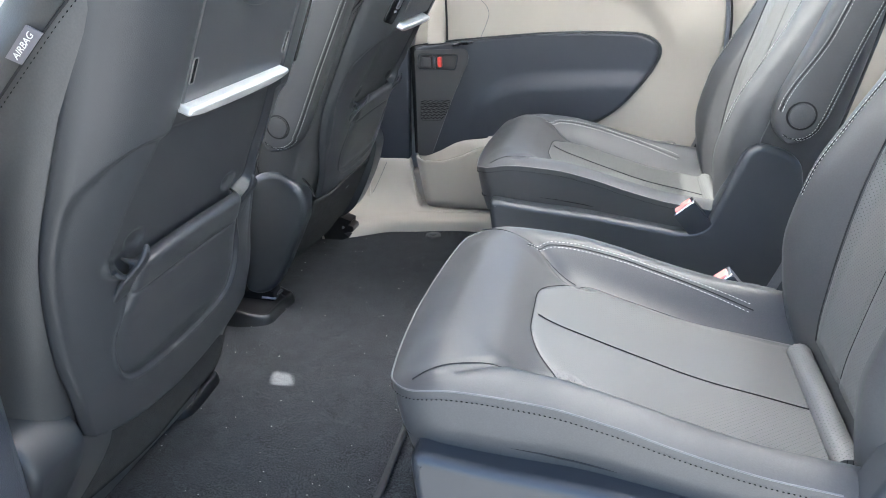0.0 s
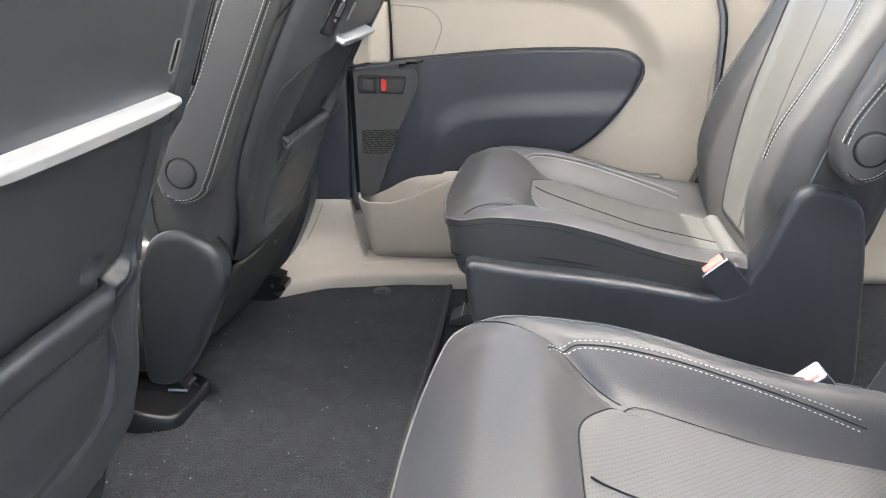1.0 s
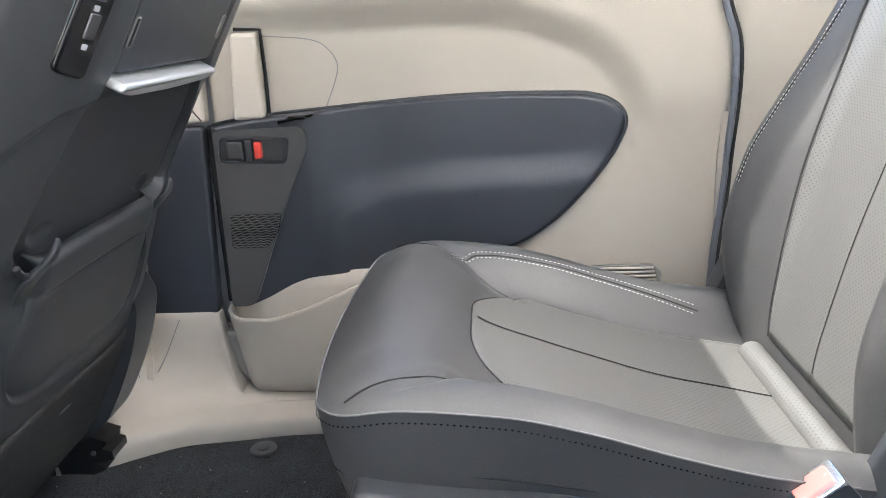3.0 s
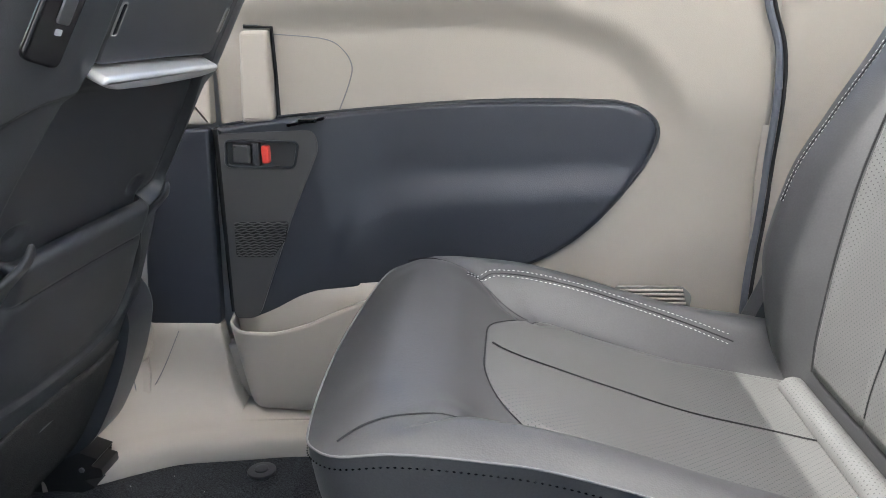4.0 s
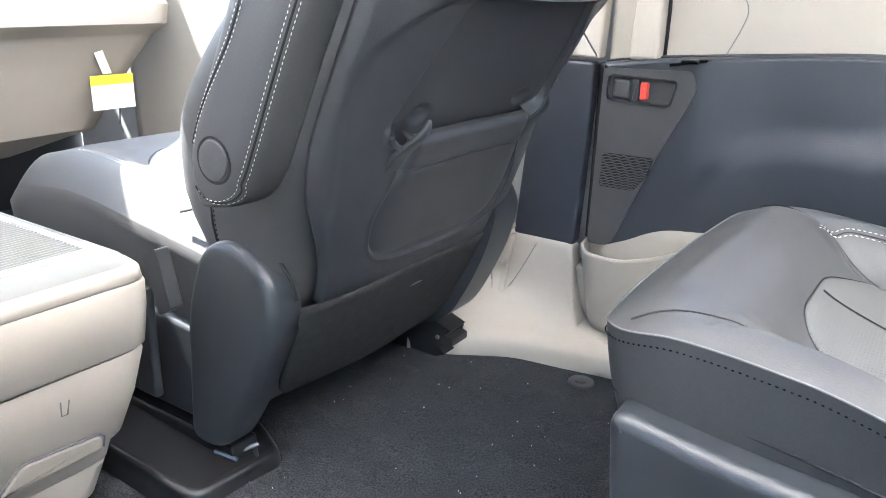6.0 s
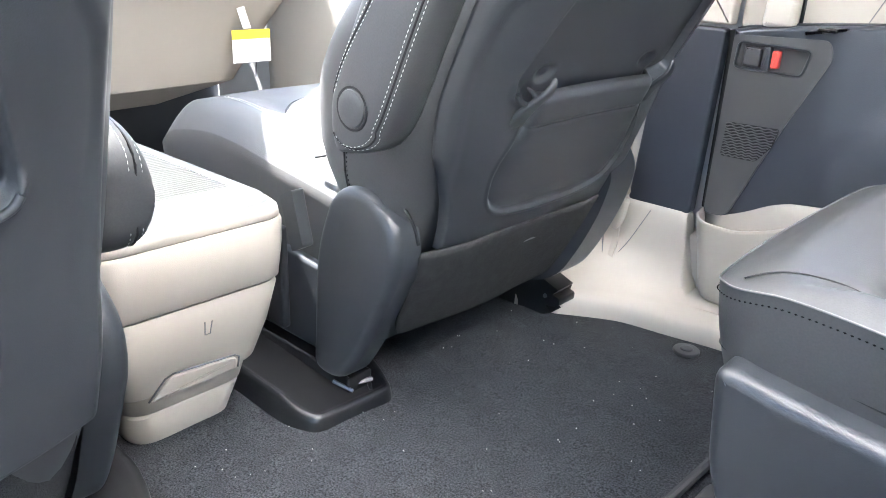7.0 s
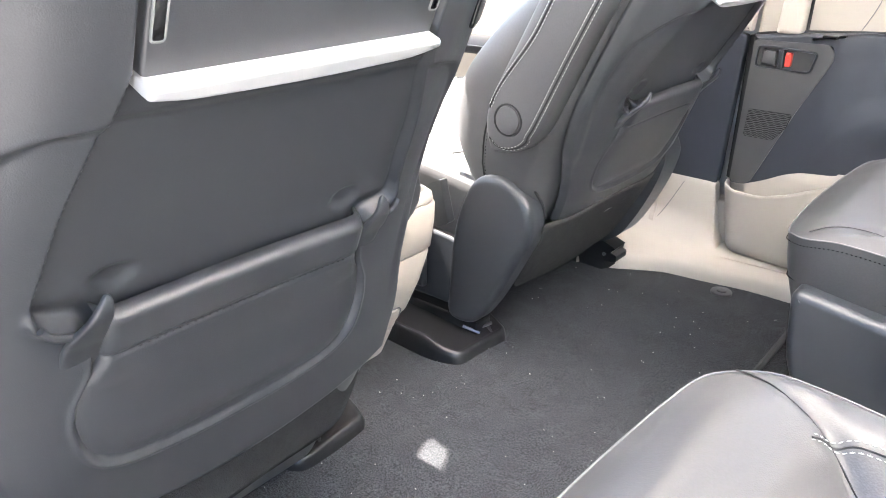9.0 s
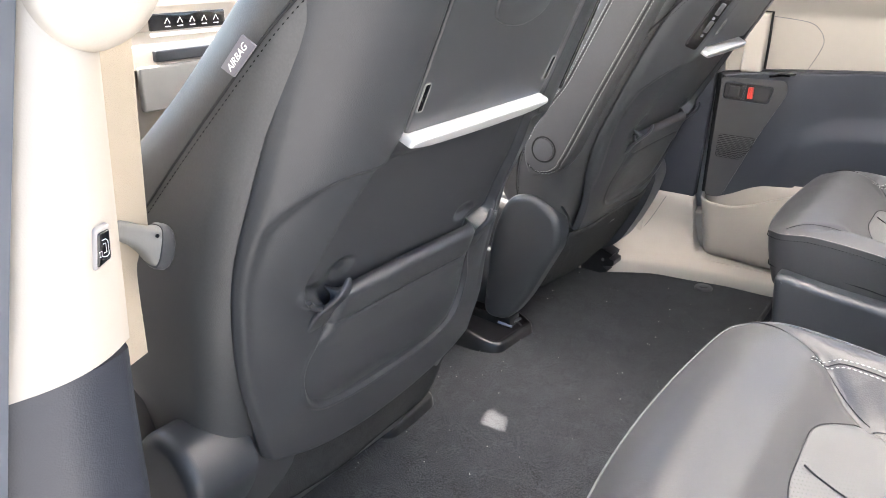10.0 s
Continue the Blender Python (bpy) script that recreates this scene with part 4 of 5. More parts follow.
            lift = 0.0055 * math.sqrt(max(0.0, 1 - e * e)) - 0.0012
            lift += 0.007 * smooth(0.12, 0.26, q.x)
            row.append(top(q.x, q.y, lift))
        rings.append(row)
    insert = part("insert", loft(rings), PERF_SEAT, cushion, "perforated black leather insert", sharp=70)
    part("insert_seam", tube([top(-0.04 + 0.37 * k / 40, 0.012, 0.0050 + 0.007 * smooth(0.12, 0.26, -0.04 + 0.37 * k / 40)) for k in range(41)], 0.0011, 5), SEAMDARK, insert)
    part("insert_edge", tube([top(p.x, p.y, 0.0002) for p in dense], 0.0009, 5, closed=True), SEAMDARK, insert)
    roll = []
    for k in range(17):
        y = -0.128 + 0.256 * k / 16
        roll.append(top(0.306, y, 0.016))
    part("rear_roll", tube(roll, 0.016, 12, flat=0.9), PERF_SEAT, cushion, "rolled rear end of the insert")
    bm = bmesh.new()
    rows = []
    for sg in (1, -1):
        part("cover_seam", tube([top(*p, -0.0002) for p in spline([(-0.150, sg * 0.219), (-0.132, sg * 0.207), (-0.10, sg * 0.192), (-0.05, sg * 0.166), (0.0, sg * 0.140)], 8)], 0.0009, 5), SEAMDARK, cushion)
        arc = spline([(-0.072, sg * 0.160), (-0.058, sg * 0.172), (-0.03, sg * 0.181), (0.03, sg * 0.185), (0.10, sg * 0.186), (0.18, sg * 0.183), (0.25, sg * 0.175)], 10)
        part("cover_seam", tube([top(p.x, side * p.y, 0.0001) for p in arc if sg > 0 or p.x > 0.20], 0.0010, 5), SEAMDARK, cushion)
        rows += [[top(p.x, side * (p.y + d), 0.0010) for p in arc if sg > 0 or p.x > 0.20] for d in (-0.0034, 0.0034)]
        if sg < 0:
            rows.append([top(0.02 + 0.18 * k / 30, sg * side * (0.158 + 0.016 * k / 30), 0.0012) for k in range(31)])
    part("stitching", stitches(rows), THREAD, cushion, "white double stitching", kind="stuff")
    # plastic side covers with the recliner shield
    prof = [(-0.150, 0.306), (-0.06, 0.292), (0.06, 0.280), (0.228, 0.252), (0.268, 0.262), (0.296, 0.330), (0.326, 0.412), (0.348, 0.428), (0.398, 0.415), (0.426, 0.392), (0.442, 0.30), (0.452, 0.100), (0.0, 0.105), (-0.104, 0.140), (-0.140, 0.205)]
    po = round_poly([(x + dx, z) for x, z in prof], [0.022, 0.03, 0.05, 0.03, 0.03, 0.04, 0.03, 0.03, 0.03, 0.03, 0.05, 0.03, 0.05, 0.03, 0.03], 6)
    for sg in (-1, 1):
        yo = yc + sg * 0.258
        part("side_cover", pad(po, lambda u, v, h: Vector((u, yo - sg * (0.05 - h) + sg * 0.010 * smooth(0.26, 0.12, v), v)), 0.05, 0.013, 6), PLASTIC, seat, "black plastic side cover", weighted=True)
    # front valance, riser and floor rail
    part("valance", grid(24, 14, lambda u, v: Vector((dx - 0.150 + 0.018 * math.sin(v * 2.2) + 0.045 * (1 - v) ** 2, yc - 0.240 + 0.48 * u, 0.14 + 0.145 * v))), PLASTIC, seat, solid=0.004)
    for sg in (-1, 1):
        part("riser", rbox((dx - 0.08, yc + sg * 0.19 - 0.02, 0.02), (dx + 0.42, yc + sg * 0.19 + 0.02, 0.13), 0.008), BLACKMETAL, seat)
        yl = yc + side * (0.19 if sg > 0 else -0.03)
        latch = part("floor_latch", pad(round_poly([(dx - 0.225, -0.010), (dx - 0.06, -0.010), (dx - 0.06, 0.045), (dx - 0.115, 0.036), (dx - 0.185, 0.016), (dx - 0.220, 0.000)], 0.008, 4), lambda u, v, h: Vector((u, yl - 0.035 + h, v)), 0.07, 0.008), FASTENER, seat, "grey floor latch cover", weighted=True)
        part("latch_rib", tube([(dx - 0.165, yl - 0.034, 0.0235), (dx - 0.165, yl + 0.034, 0.0235)], 0.0016, 6), LABELGREY, latch)
        part("latch_rib", tube([(dx - 0.195, yl - 0.034, 0.0135), (dx - 0.195, yl + 0.034, 0.0135)], 0.0016, 6), LABELGREY, latch)
    # buckle on the aisle side
    bx, by, bz = dx + 0.238 - (0.02 if side < 0 else 0), yc - side * 0.240, 0.284

    def bpt(u, v, w_):
        return Vector((bx + 0.76 * u - 0.62 * v, by + w_, bz + 0.65 * u + 0.78 * v))

    body = round_poly([(-0.019, -0.060), (0.026, -0.060), (0.024, 0.018), (-0.022, 0.018)], [0.004, 0.004, 0.006, 0.006], 5)
    bk = part("buckle", pad(body, lambda u, v, h: bpt(u, v, -0.017 + h), 0.034, 0.006, 5), PLASTIC, seat, "black seat belt buckle", weighted=True)
    face = round_poly([(-0.022, -0.0165), (0.024, -0.0165), (0.024, 0.0165), (-0.022, 0.0165)], 0.006, 5)
    part("buckle_rim", pad(face, lambda u, v, h: bpt(u, 0.017 + h, v), 0.003, 0.0015), CHROME, bk, "bright buckle rim", weighted=True)
    face = round_poly([(-0.016, -0.011), (0.018, -0.011), (0.018, 0.011), (-0.016, 0.011)], 0.004, 5)
    part("release_button", pad(face, lambda u, v, h: bpt(u, 0.0195 + h, v), 0.003, 0.0015), RED_DARK, bk, "red release button", weighted=True)
    return seat, top


def chair_back(seat, yc, dx, side):
    w = line_fn((-0.05, 0.20), (0.05, 0.225), (0.15, 0.240), (0.30, 0.245), (0.48, 0.235), (0.60, 0.20))
    face = line_fn((-0.05, -0.02), (0.05, 0.0), (0.20, 0.008), (0.60, 0.0))
    bol = line_fn((-0.05, 0.02), (0.03, 0.045), (0.12, 0.066), (0.20, 0.064), (0.28, 0.048), (0.36, 0.030), (0.46, 0.016), (0.60, 0.0))
    th = line_fn((-0.05, 0.08), (0.1, 0.12), (0.4, 0.11), (0.6, 0.06))
    b = Back(0.318 + dx, 0.270, yc, 15.5, w, face, bol, th, -0.03, 0.60, ins=(0.105, 0.165), roll=0.05)
    back = part("backrest", b.body(), LEATHER, seat, "black leather backrest with side bolsters", sharp=60)
    hw = line_fn((0.0, 0.120), (0.10, 0.125), (0.30, 0.138), (0.45, 0.150), (0.58, 0.150))

    def ins_pt(u, v):
        s = 0.0 + 0.56 * v
        q = 2 * u - 1
        e = clamp((abs(q) - 0.90) / 0.10)
        y = hw(s) * q
        return b.front(side * y, s, 0.005 * math.sqrt(max(0.0, 1 - e * e)) - 0.001 - 0.0022 * math.exp(-((y + 0.005) / 0.004) ** 2))

    ins = part("back_insert", grid(40, 50, ins_pt), PERF_BACK, back, "perforated leather back insert", solid=0.002, offset=-1)
    bm = tube([b.front(side * -0.005, 0.01 + 0.55 * k / 40, 0.0024) for k in range(41)], 0.0009, 5)
    for sg in (-1, 1):
        bm = tube([b.front(sg * hw(0.56 * k / 40), 0.56 * k / 40, 0.0004) for k in range(41)], 0.0014, 5, bm)
    part("insert_seam", bm, SEAMDARK, ins)
    bm, rows = bmesh.new(), []
    for sg in (-1, 1):
        path = [(sg * (w(s) - (0.056 if sg > 0 else 0.040) - 0.010 * math.sin((s - 0.17) * 4)), s) for s in [0.17 + 0.40 * k / 40 for k in range(41)]]
        part("bolster_seam", tube([b.front(y, s, 0.0003) for y, s in path], 0.0012, 5), SEAMDARK, back)
        rows += [[b.front(y + d, s, 0.0010) for y, s in path] for d in (-0.0034, 0.0034)]
    part("stitching", stitches(rows), THREAD, back, "white double stitching", kind="stuff")
    for sg in (-1, 1):
        part("piping", tube([b.at(sg * (w(s) + 0.0003), s, b.front_n(sg * w(s) * 0.999, s) - 0.004) for s in [0.0 + 0.5 * k / 40 for k in range(41)]], 0.0014, 6), PIPING, back, "grey piping")
    part("back_panel", grid(20, 24, lambda u, v: b.at((u - 0.5) * 0.38, 0.02 + 0.52 * v, -th(0.02 + 0.52 * v) - 0.006)), SHELL, back, "charcoal plastic back panel", solid=0.006)
    armrest(seat, (0.400 + dx, 0.484), 20, 0.30, side, yc * side - 0.300, yc * side - 0.250, 0.046, 0.040)
    return b


far_chair, _ = captain_chair(0.402, 0.0, 1, "black leather captain's chair with white stitching by the closed door")
chair_back(far_chair, 0.402, 0.0, 1)
near_chair, _ = captain_chair(-0.415, 0.046, -1, "black leather captain's chair with white stitching at the open doorway")
chair_back(near_chair, -0.415, 0.046, -1)


def front_seat(side, label):
    """A front seat seen from behind; side +1 passenger, -1 driver. y is counted from the car's middle."""
    Y0 = 0.438
    yc = side * Y0
    seat = thing("front_seat", (-0.85, yc, 0.0), label, "car seat", "front seats")
    # cushion
    zc = line_fn((-1.16, 0.345), (-1.10, 0.372), (-1.02, 0.372), (-0.90, 0.348), (-0.75, 0.322), (-0.62, 0.31))
    zb = line_fn((-1.16, 0.335), (-1.10, 0.370), (-0.98, 0.385), (-0.80, 0.365), (-0.62, 0.34))

    def ztop(x, y):
        k = smooth(0.12, 0.20, abs(y))
        return zc(x) * (1 - k) + zb(x) * k - 0.016 * smooth(0.20, 0.25, abs(y))

    cushion, ring, out = soft_cushion(seat, yc, -1.18, -0.64, 0.248, ztop, 0.16, edge_drop=0.030, rear_drop=0.0)
    io = round_poly([(-1.00, -0.08), (-1.00, 0.08), (-0.95, 0.14), (-0.66, 0.14), (-0.66, -0.14), (-0.95, -0.14)], [0.05, 0.05, 0.03, 0.02, 0.02, 0.03], 6)
    dense = []
    for a, b in zip(io, io[1:] + io[:1]):
        k = max(1, int((b - a).length / 0.02))
        dense += [a.lerp(b, t / k) for t in range(k)]
    c = Vector((-0.83, 0))
    rings = []
    for k in range(20):
        r = 0.01 + 0.99 * (1 - (1 - k / 19) ** 1.6)
        e = clamp((r - 0.9) / 0.1)
        rings.append([(lambda q: Vector((q.x, yc + q.y, ztop(q.x, q.y) + 0.0055 * math.sqrt(max(0, 1 - e * e)) - 0.001)))(c + (p - c) * r) for p in dense])
    part("insert", loft(rings), PERF_SEAT, cushion, "perforated leather insert", sharp=70)
    part("insert_edge", tube([Vector((p.x, yc + p.y, ztop(p.x, p.y) + 0.0003)) for p in dense], 0.0014, 5, closed=True), SEAMDARK, cushion)
    rows = []
    for sg in (-1, 1):
        arc = spline([(-1.06, sg * 0.17), (-1.02, sg * 0.19), (-0.9, sg * 0.20), (-0.68, sg * 0.195)], 10)
        rows += [[Vector((p.x, yc + p.y + d, ztop(p.x, p.y + d) + 0.001)) for p in arc] for d in (-0.0034, 0.0034)]
    part("stitching", stitches(rows), THREAD, cushion, "white double stitching", kind="stuff")

    # backrest body, reclined
    w = line_fn((-0.10, 0.222), (0.0, 0.236), (0.10, 0.254), (0.30, 0.268), (0.55, 0.255), (0.72, 0.20))
    face = line_fn((-0.10, 0.02), (0.05, 0.035), (0.72, 0.03))
    bol = line_fn((-0.10, 0.0), (0.03, 0.030), (0.09, 0.100), (0.18, 0.130), (0.29, 0.112), (0.45, 0.06), (0.72, 0.0))
    th = line_fn((-0.06, 0.150), (0.0, 0.145), (0.05, 0.135), (0.115, 0.110), (0.20, 0.085), (0.30, 0.060), (0.50, 0.036), (0.72, 0.030)) if side < 0 else line_fn((-0.06, 0.086), (0.0, 0.086), (0.05, 0.084), (0.115, 0.076), (0.20, 0.064), (0.30, 0.050), (0.50, 0.036), (0.72, 0.030))
    b = Back(-0.672, 0.250, yc, 30, w, face, bol, th, -0.15, 0.74, ins=(0.11, 0.17), roll=0.05)
    back = part("backrest", b.body(), LEATHER, seat, "black leather backrest with side bolsters", sharp=60)
    rows = []
    for sg in (-1, 1):
        path = [(sg * (w(s) + 0.0003), s, b.front_n(sg * w(s), s) - 0.030 if side > 0 else min(0.09, (0.553 - s) * 0.266)) for s in [0.0 + 0.66 * k / 50 for k in range(51)]]
        part("side_seam", tube([b.at(*p) for p in path], 0.0014, 5), SEAMDARK, back)
        rows.append([b.at(p[0] + sg * 0.0006, p[1], p[2] - 0.006) for p in path])
    part("side_stitching", stitches(rows, 0.0007, 0.0036, 0.0024), THREAD_DARK, back, kind="stuff")

    # plastic shell on the back: local frame of the shell plane
    U, N, P0 = Vector((0.5, 0, 0.866)), Vector((0.866, 0, -0.5)), Vector((-0.45, 0, 0.47))
    if side < 0:  # the driver's backrest stands a little steeper
        U, N, P0 = Vector((0.391, 0, 0.921)), Vector((0.921, 0, -0.391)), Vector((-0.429, 0, 0.460))

    def sp(v, s, h):
        return P0 + U * s + N * h + Vector((0, yc + v * side, 0))

    hw_in = line_fn((-0.30, 0.224), (-0.22, 0.236), (-0.10, 0.244), (0.05, 0.250), (0.30, 0.246), (0.50, 0.232)) if side < 0 else line_fn((-0.30, 0.194), (-0.233, 0.199), (-0.165, 0.214), (-0.12, 0.234), (-0.087, 0.250), (-0.03, 0.258), (0.10, 0.258), (0.30, 0.250), (0.50, 0.235))
    hw_out = line_fn((-0.30, 0.176), (-0.25, 0.186), (-0.20, 0.204), (-0.13, 0.224), (-0.06, 0.238), (0.05, 0.249), (0.12, 0.247), (0.20, 0.243), (0.50, 0.228))

    def hw(s, v=0.0):
        return hw_out(s) if v > 0 else hw_in(s)

    wide = line_fn((-0.20, 0.210), (-0.05, 0.230), (0.03, 0.240), (0.082, 0.236), (0.112, 0.222), (0.140, 0.200), (0.157, 0.172), (0.164, 0.13))
    bend = line_fn((-0.30, 0.026), (-0.21, 0.014), (-0.17, 0.011), (-0.10, -0.001), (0.0, -0.009), (0.19, 0.0), (0.5, 0.0)) if side < 0 else line_fn((-0.30, 0.036), (-0.25, 0.030), (-0.185, 0.024), (-0.10, 0.013), (0.0, 0.0), (0.5, 0.0))
    drop = line_fn((-0.30, 0.004), (-0.20, 0.008), (-0.10, 0.020), (0.0, 0.030), (0.08, 0.038), (0.20, 0.046), (0.50, 0.050))

    def shell_h(v, s):
        a = abs(v)
        e = clamp((a - (hw(s, v) - 0.095)) / 0.095)
        h = bend(s) - drop(s) * e * e - 0.004 * (a / 0.25) ** 2
        arch = smooth(wide(s) + 0.009, wide(s) - 0.009, a) * (1 - smooth(0.150, 0.165, s)) * smooth(-0.20, 0.02, s)
        edge = clamp((a - (hw(s, v) - 0.010)) / 0.010)
        return h - 0.006 * arch - 0.010 * edge * edge

    # half outline of the opening in the shell: recess, hook notch and finger, pocket lip
    up_edge = spline([(0.131, 0.196), (0.146, 0.150), (0.165, 0.09), (0.174, 0.04), (0.179, 0.015), (0.179, -0.001)], 5)
    hook = spline([(0.179, -0.001), (0.176, -0.008), (0.168, -0.013), (0.157, -0.017), (0.148, -0.022), (0.141, -0.032), (0.1385, -0.046), (0.1390, -0.060), (0.1420, -0.074), (0.1480, -0.087), (0.1540, -0.100)], 5)
    lip = spline([(0.154, -0.100), (0.156, -0.125), (0.145, -0.160), (0.115, -0.180), (0.06, -0.189), (0.0, -0.191)], 6)
    half_out = up_edge[:-1] + hook[:-1] + lip
    ring = half_out + [Vector((-p.x, p.y)) for p in half_out[::-1]]

    NU, NV = 300, 340
    q = np.linspace(-1, 1, NU + 1)
    row = np.linspace(0, 1, NV + 1)
    foot = -0.268 + 0.036 * np.abs(q) ** 2
    S = foot[:, None] + (0.505 - foot[:, None]) * row[None, :]
    V = np.array([[hw(S[i_, j_], q[i_]) * q[i_] for j_ in range(NV + 1)] for i_ in range(NU + 1)])
    base = np.array([[shell_h(V[i_, j_], S[i_, j_]) for j_ in range(NV + 1)] for i_ in range(NU + 1)])
    dist = np.full(V.shape, 9.0)
    inside = np.zeros(V.shape, bool)
    for a_, b_ in zip(ring, ring[1:] + ring[:1]):
        dx_, dy_ = b_.x - a_.x, b_.y - a_.y
        l2 = dx_ * dx_ + dy_ * dy_
        if l2 < 1e-12:
            continue
        t_ = np.clip(((V - a_.x) * dx_ + (S - a_.y) * dy_) / l2, 0, 1)
        dist = np.minimum(dist, np.hypot(V - a_.x - t_ * dx_, S - a_.y - t_ * dy_))
        cross = ((a_.y > S) != (b_.y > S)) & (V < dx_ * (S - a_.y) / (dy_ if abs(dy_) > 1e-9 else 1e-9) + a_.x)
        inside ^= cross
    sd = np.where(inside, dist, -dist)

    def nsmooth(a_, b_, v_):
        t_ = np.clip((v_ - a_) / (b_ - a_), 0, 1)
        return t_ * t_ * (3 - 2 * t_)

    A = np.abs(V)
    depth = 0.013 - 0.004 * nsmooth(0.02, 0.17, S) - 0.0095 * nsmooth(-0.070, -0.100, S)
    H = base - depth * nsmooth(-0.0016, 0.0024, sd)
    # rounded lip round the pocket and fingers leaning outwards
    H += 0.0019 * np.exp(-((sd + 0.0034) / 0.0022) ** 2) * nsmooth(-0.04, -0.085, S)
    H += 0.004 * np.exp(-((sd + 0.003) / 0.004) ** 2) * nsmooth(0.012, -0.004, S) * nsmooth(-0.05, -0.02, S) * nsmooth(0.135, 0.155, A)
    H -= 0.005 * nsmooth(0.0, 0.008, sd) * nsmooth(0.004, -0.020, S) * nsmooth(0.128, 0.145, A)
    # shallow cup inside each finger
    H -= 0.005 * nsmooth(1.0, 0.35, np.hypot((A - 0.117) / 0.024, (S - 0.006) / 0.016)) * nsmooth(0.0, 0.003, sd)
    # frame of the screen lid
    H -= 0.010 * nsmooth(0.1335, 0.1295, A) * nsmooth(0.178, 0.184, S)
    bm = bmesh.new()
    vs = [[bm.verts.new(sp(float(V[i_, j_]), float(S[i_, j_]), float(H[i_, j_]))) for j_ in range(NV + 1)] for i_ in range(NU + 1)]
    for i_ in range(NU):
        for j_ in range(NV):
            bm.faces.new((vs[i_][j_], vs[i_ + 1][j_], vs[i_ + 1][j_ + 1], vs[i_][j_ + 1]))
    shell = part("back_shell", bm, SHELL, seat, "charcoal plastic seat-back shell with two bag hooks", solid=0.004, offset=-1, sharp=80)
    # screen lid above and the silver grip bar
    sc = round_poly([(-0.127, 0.186), (0.127, 0.186), (0.124, 0.50), (-0.124, 0.50)], [0.010, 0.010, 0.02, 0.02], 5)
    lid = part("screen_lid", pad(sc, lambda u, v, h: sp(u, v, -0.022 + h + 0.003 * math.cos(u * 9)), 0.018, 0.003), SHELL, shell, "closed screen lid", weighted=True)
    part("lid_dimple", pad(spline([(-0.040, 0.30), (0.0, 0.288), (0.045, 0.298), (0.05, 0.325), (0.0, 0.318), (-0.045, 0.327)], 5, True), lambda u, v, h: sp(u, v, -0.0025 + h), 0.003, 0.0028), SHELL, lid)
    bar = round_poly([(-0.130, 0.186), (-0.100, 0.178), (0.0, 0.174), (0.10, 0.176), (0.129, 0.181), (0.128, 0.191), (-0.127, 0.194)], [0.004, 0.02, 0.1, 0.02, 0.004, 0.004, 0.004], 6)
    part("grip_bar", pad(bar, lambda u, v, h: sp(u, v - (0.012 if side > 0 else 0.0), -0.012 + h - 0.004 * smooth(0.19, 0.17, v)), 0.023, 0.004, 5), SILVER, shell, "satin silver grip bar", weighted=True)
    for y0, tall in ((-0.119, 0.026), (0.119, 0.026)):
        fr_ = round_poly([(y0 - 0.0045, 0.213), (y0 + 0.0045, 0.213), (y0 + 0.0045, 0.216 + tall), (y0 - 0.0045, 0.216 + tall)], 0.003, 3)
        part("slot_frame", tube([sp(p.x, p.y, -0.0022) for p in fr_], 0.0010, 6, closed=True), GREYTOP, lid)
        part("lid_slot", pad(fr_, lambda u, v, h: sp(u, v, -0.0035 + h), 0.0016, 0.0006), GLOSS, lid, "black slot")
    # port strip on the aisle side
    ps = round_poly([(-0.214, 0.190), (-0.184, 0.186), (-0.166, 0.46), (-0.196, 0.46)], [0.008, 0.008, 0.01, 0.01], 5)
    strip_ = part("port_strip", pad(ps, lambda u, v, h: sp(u, v, shell_h(u, v) - 0.004 + h), 0.008, 0.003), GLOSS, shell, "glossy black port strip", weighted=True)
    for k, sv in enumerate((0.222, 0.255, 0.300, 0.345)):
        part("port", pad(round_poly([(-0.200, sv), (-0.190, sv), (-0.189, sv + 0.022), (-0.199, sv + 0.022)], 0.002, 3), lambda u, v, h: sp(u, v, shell_h(u, v) + 0.0038 + h), 0.0015, 0.0006), STEEL, strip_)
        part("port_mark", pad(round_poly([(-0.198, sv - 0.009), (-0.193, sv - 0.009), (-0.193, sv - 0.004), (-0.198, sv - 0.004)], 0.001, 2), lambda u, v, h: sp(u, v, shell_h(u, v) + 0.0038 + h), 0.0008, 0.0003), LABELGREY, strip_)
    # map pocket behind the lip, with a padded top edge
    pk_hw = line_fn((-0.206, 0.05), (-0.198, 0.09), (-0.186, 0.125), (-0.162, 0.148), (-0.125, 0.158), (-0.088, 0.153), (-0.072, 0.144), (-0.058, 0.138), (-0.012, 0.136))

    def pocket_pt(u, v):
        s_ = -0.206 + 0.194 * v
        q_ = 2 * u - 1
        y = pk_hw(s_) * q_
        e = 1 - abs(q_) ** (9 + 26 * smooth(-0.09, -0.05, s_))
        h = bend(s_) - 0.011 + e * (0.0045 + 0.0045 * smooth(-0.206, -0.16, s_) + 0.0045 * smooth(-0.17, -0.03, s_))
        t_ = (s_ + 0.054) / 0.042
        if t_ > 0:
            h += 0.0018 * math.sin(math.pi * min(1.0, t_) * 0.75) - 0.014 * (1 - math.sqrt(max(0.0, 1 - clamp((t_ - 0.80) / 0.20) ** 2)))
        h -= 0.0022 * math.exp(-((s_ + 0.054) / 0.0025) ** 2)
        return sp(y, s_ + 0.003 * math.cos(q_ * 1.6), h)

    pocket = part("map_pocket", grid(50, 110, pocket_pt), SHELL, shell, "soft black map pocket", solid=0.003, offset=-1, sharp=80)
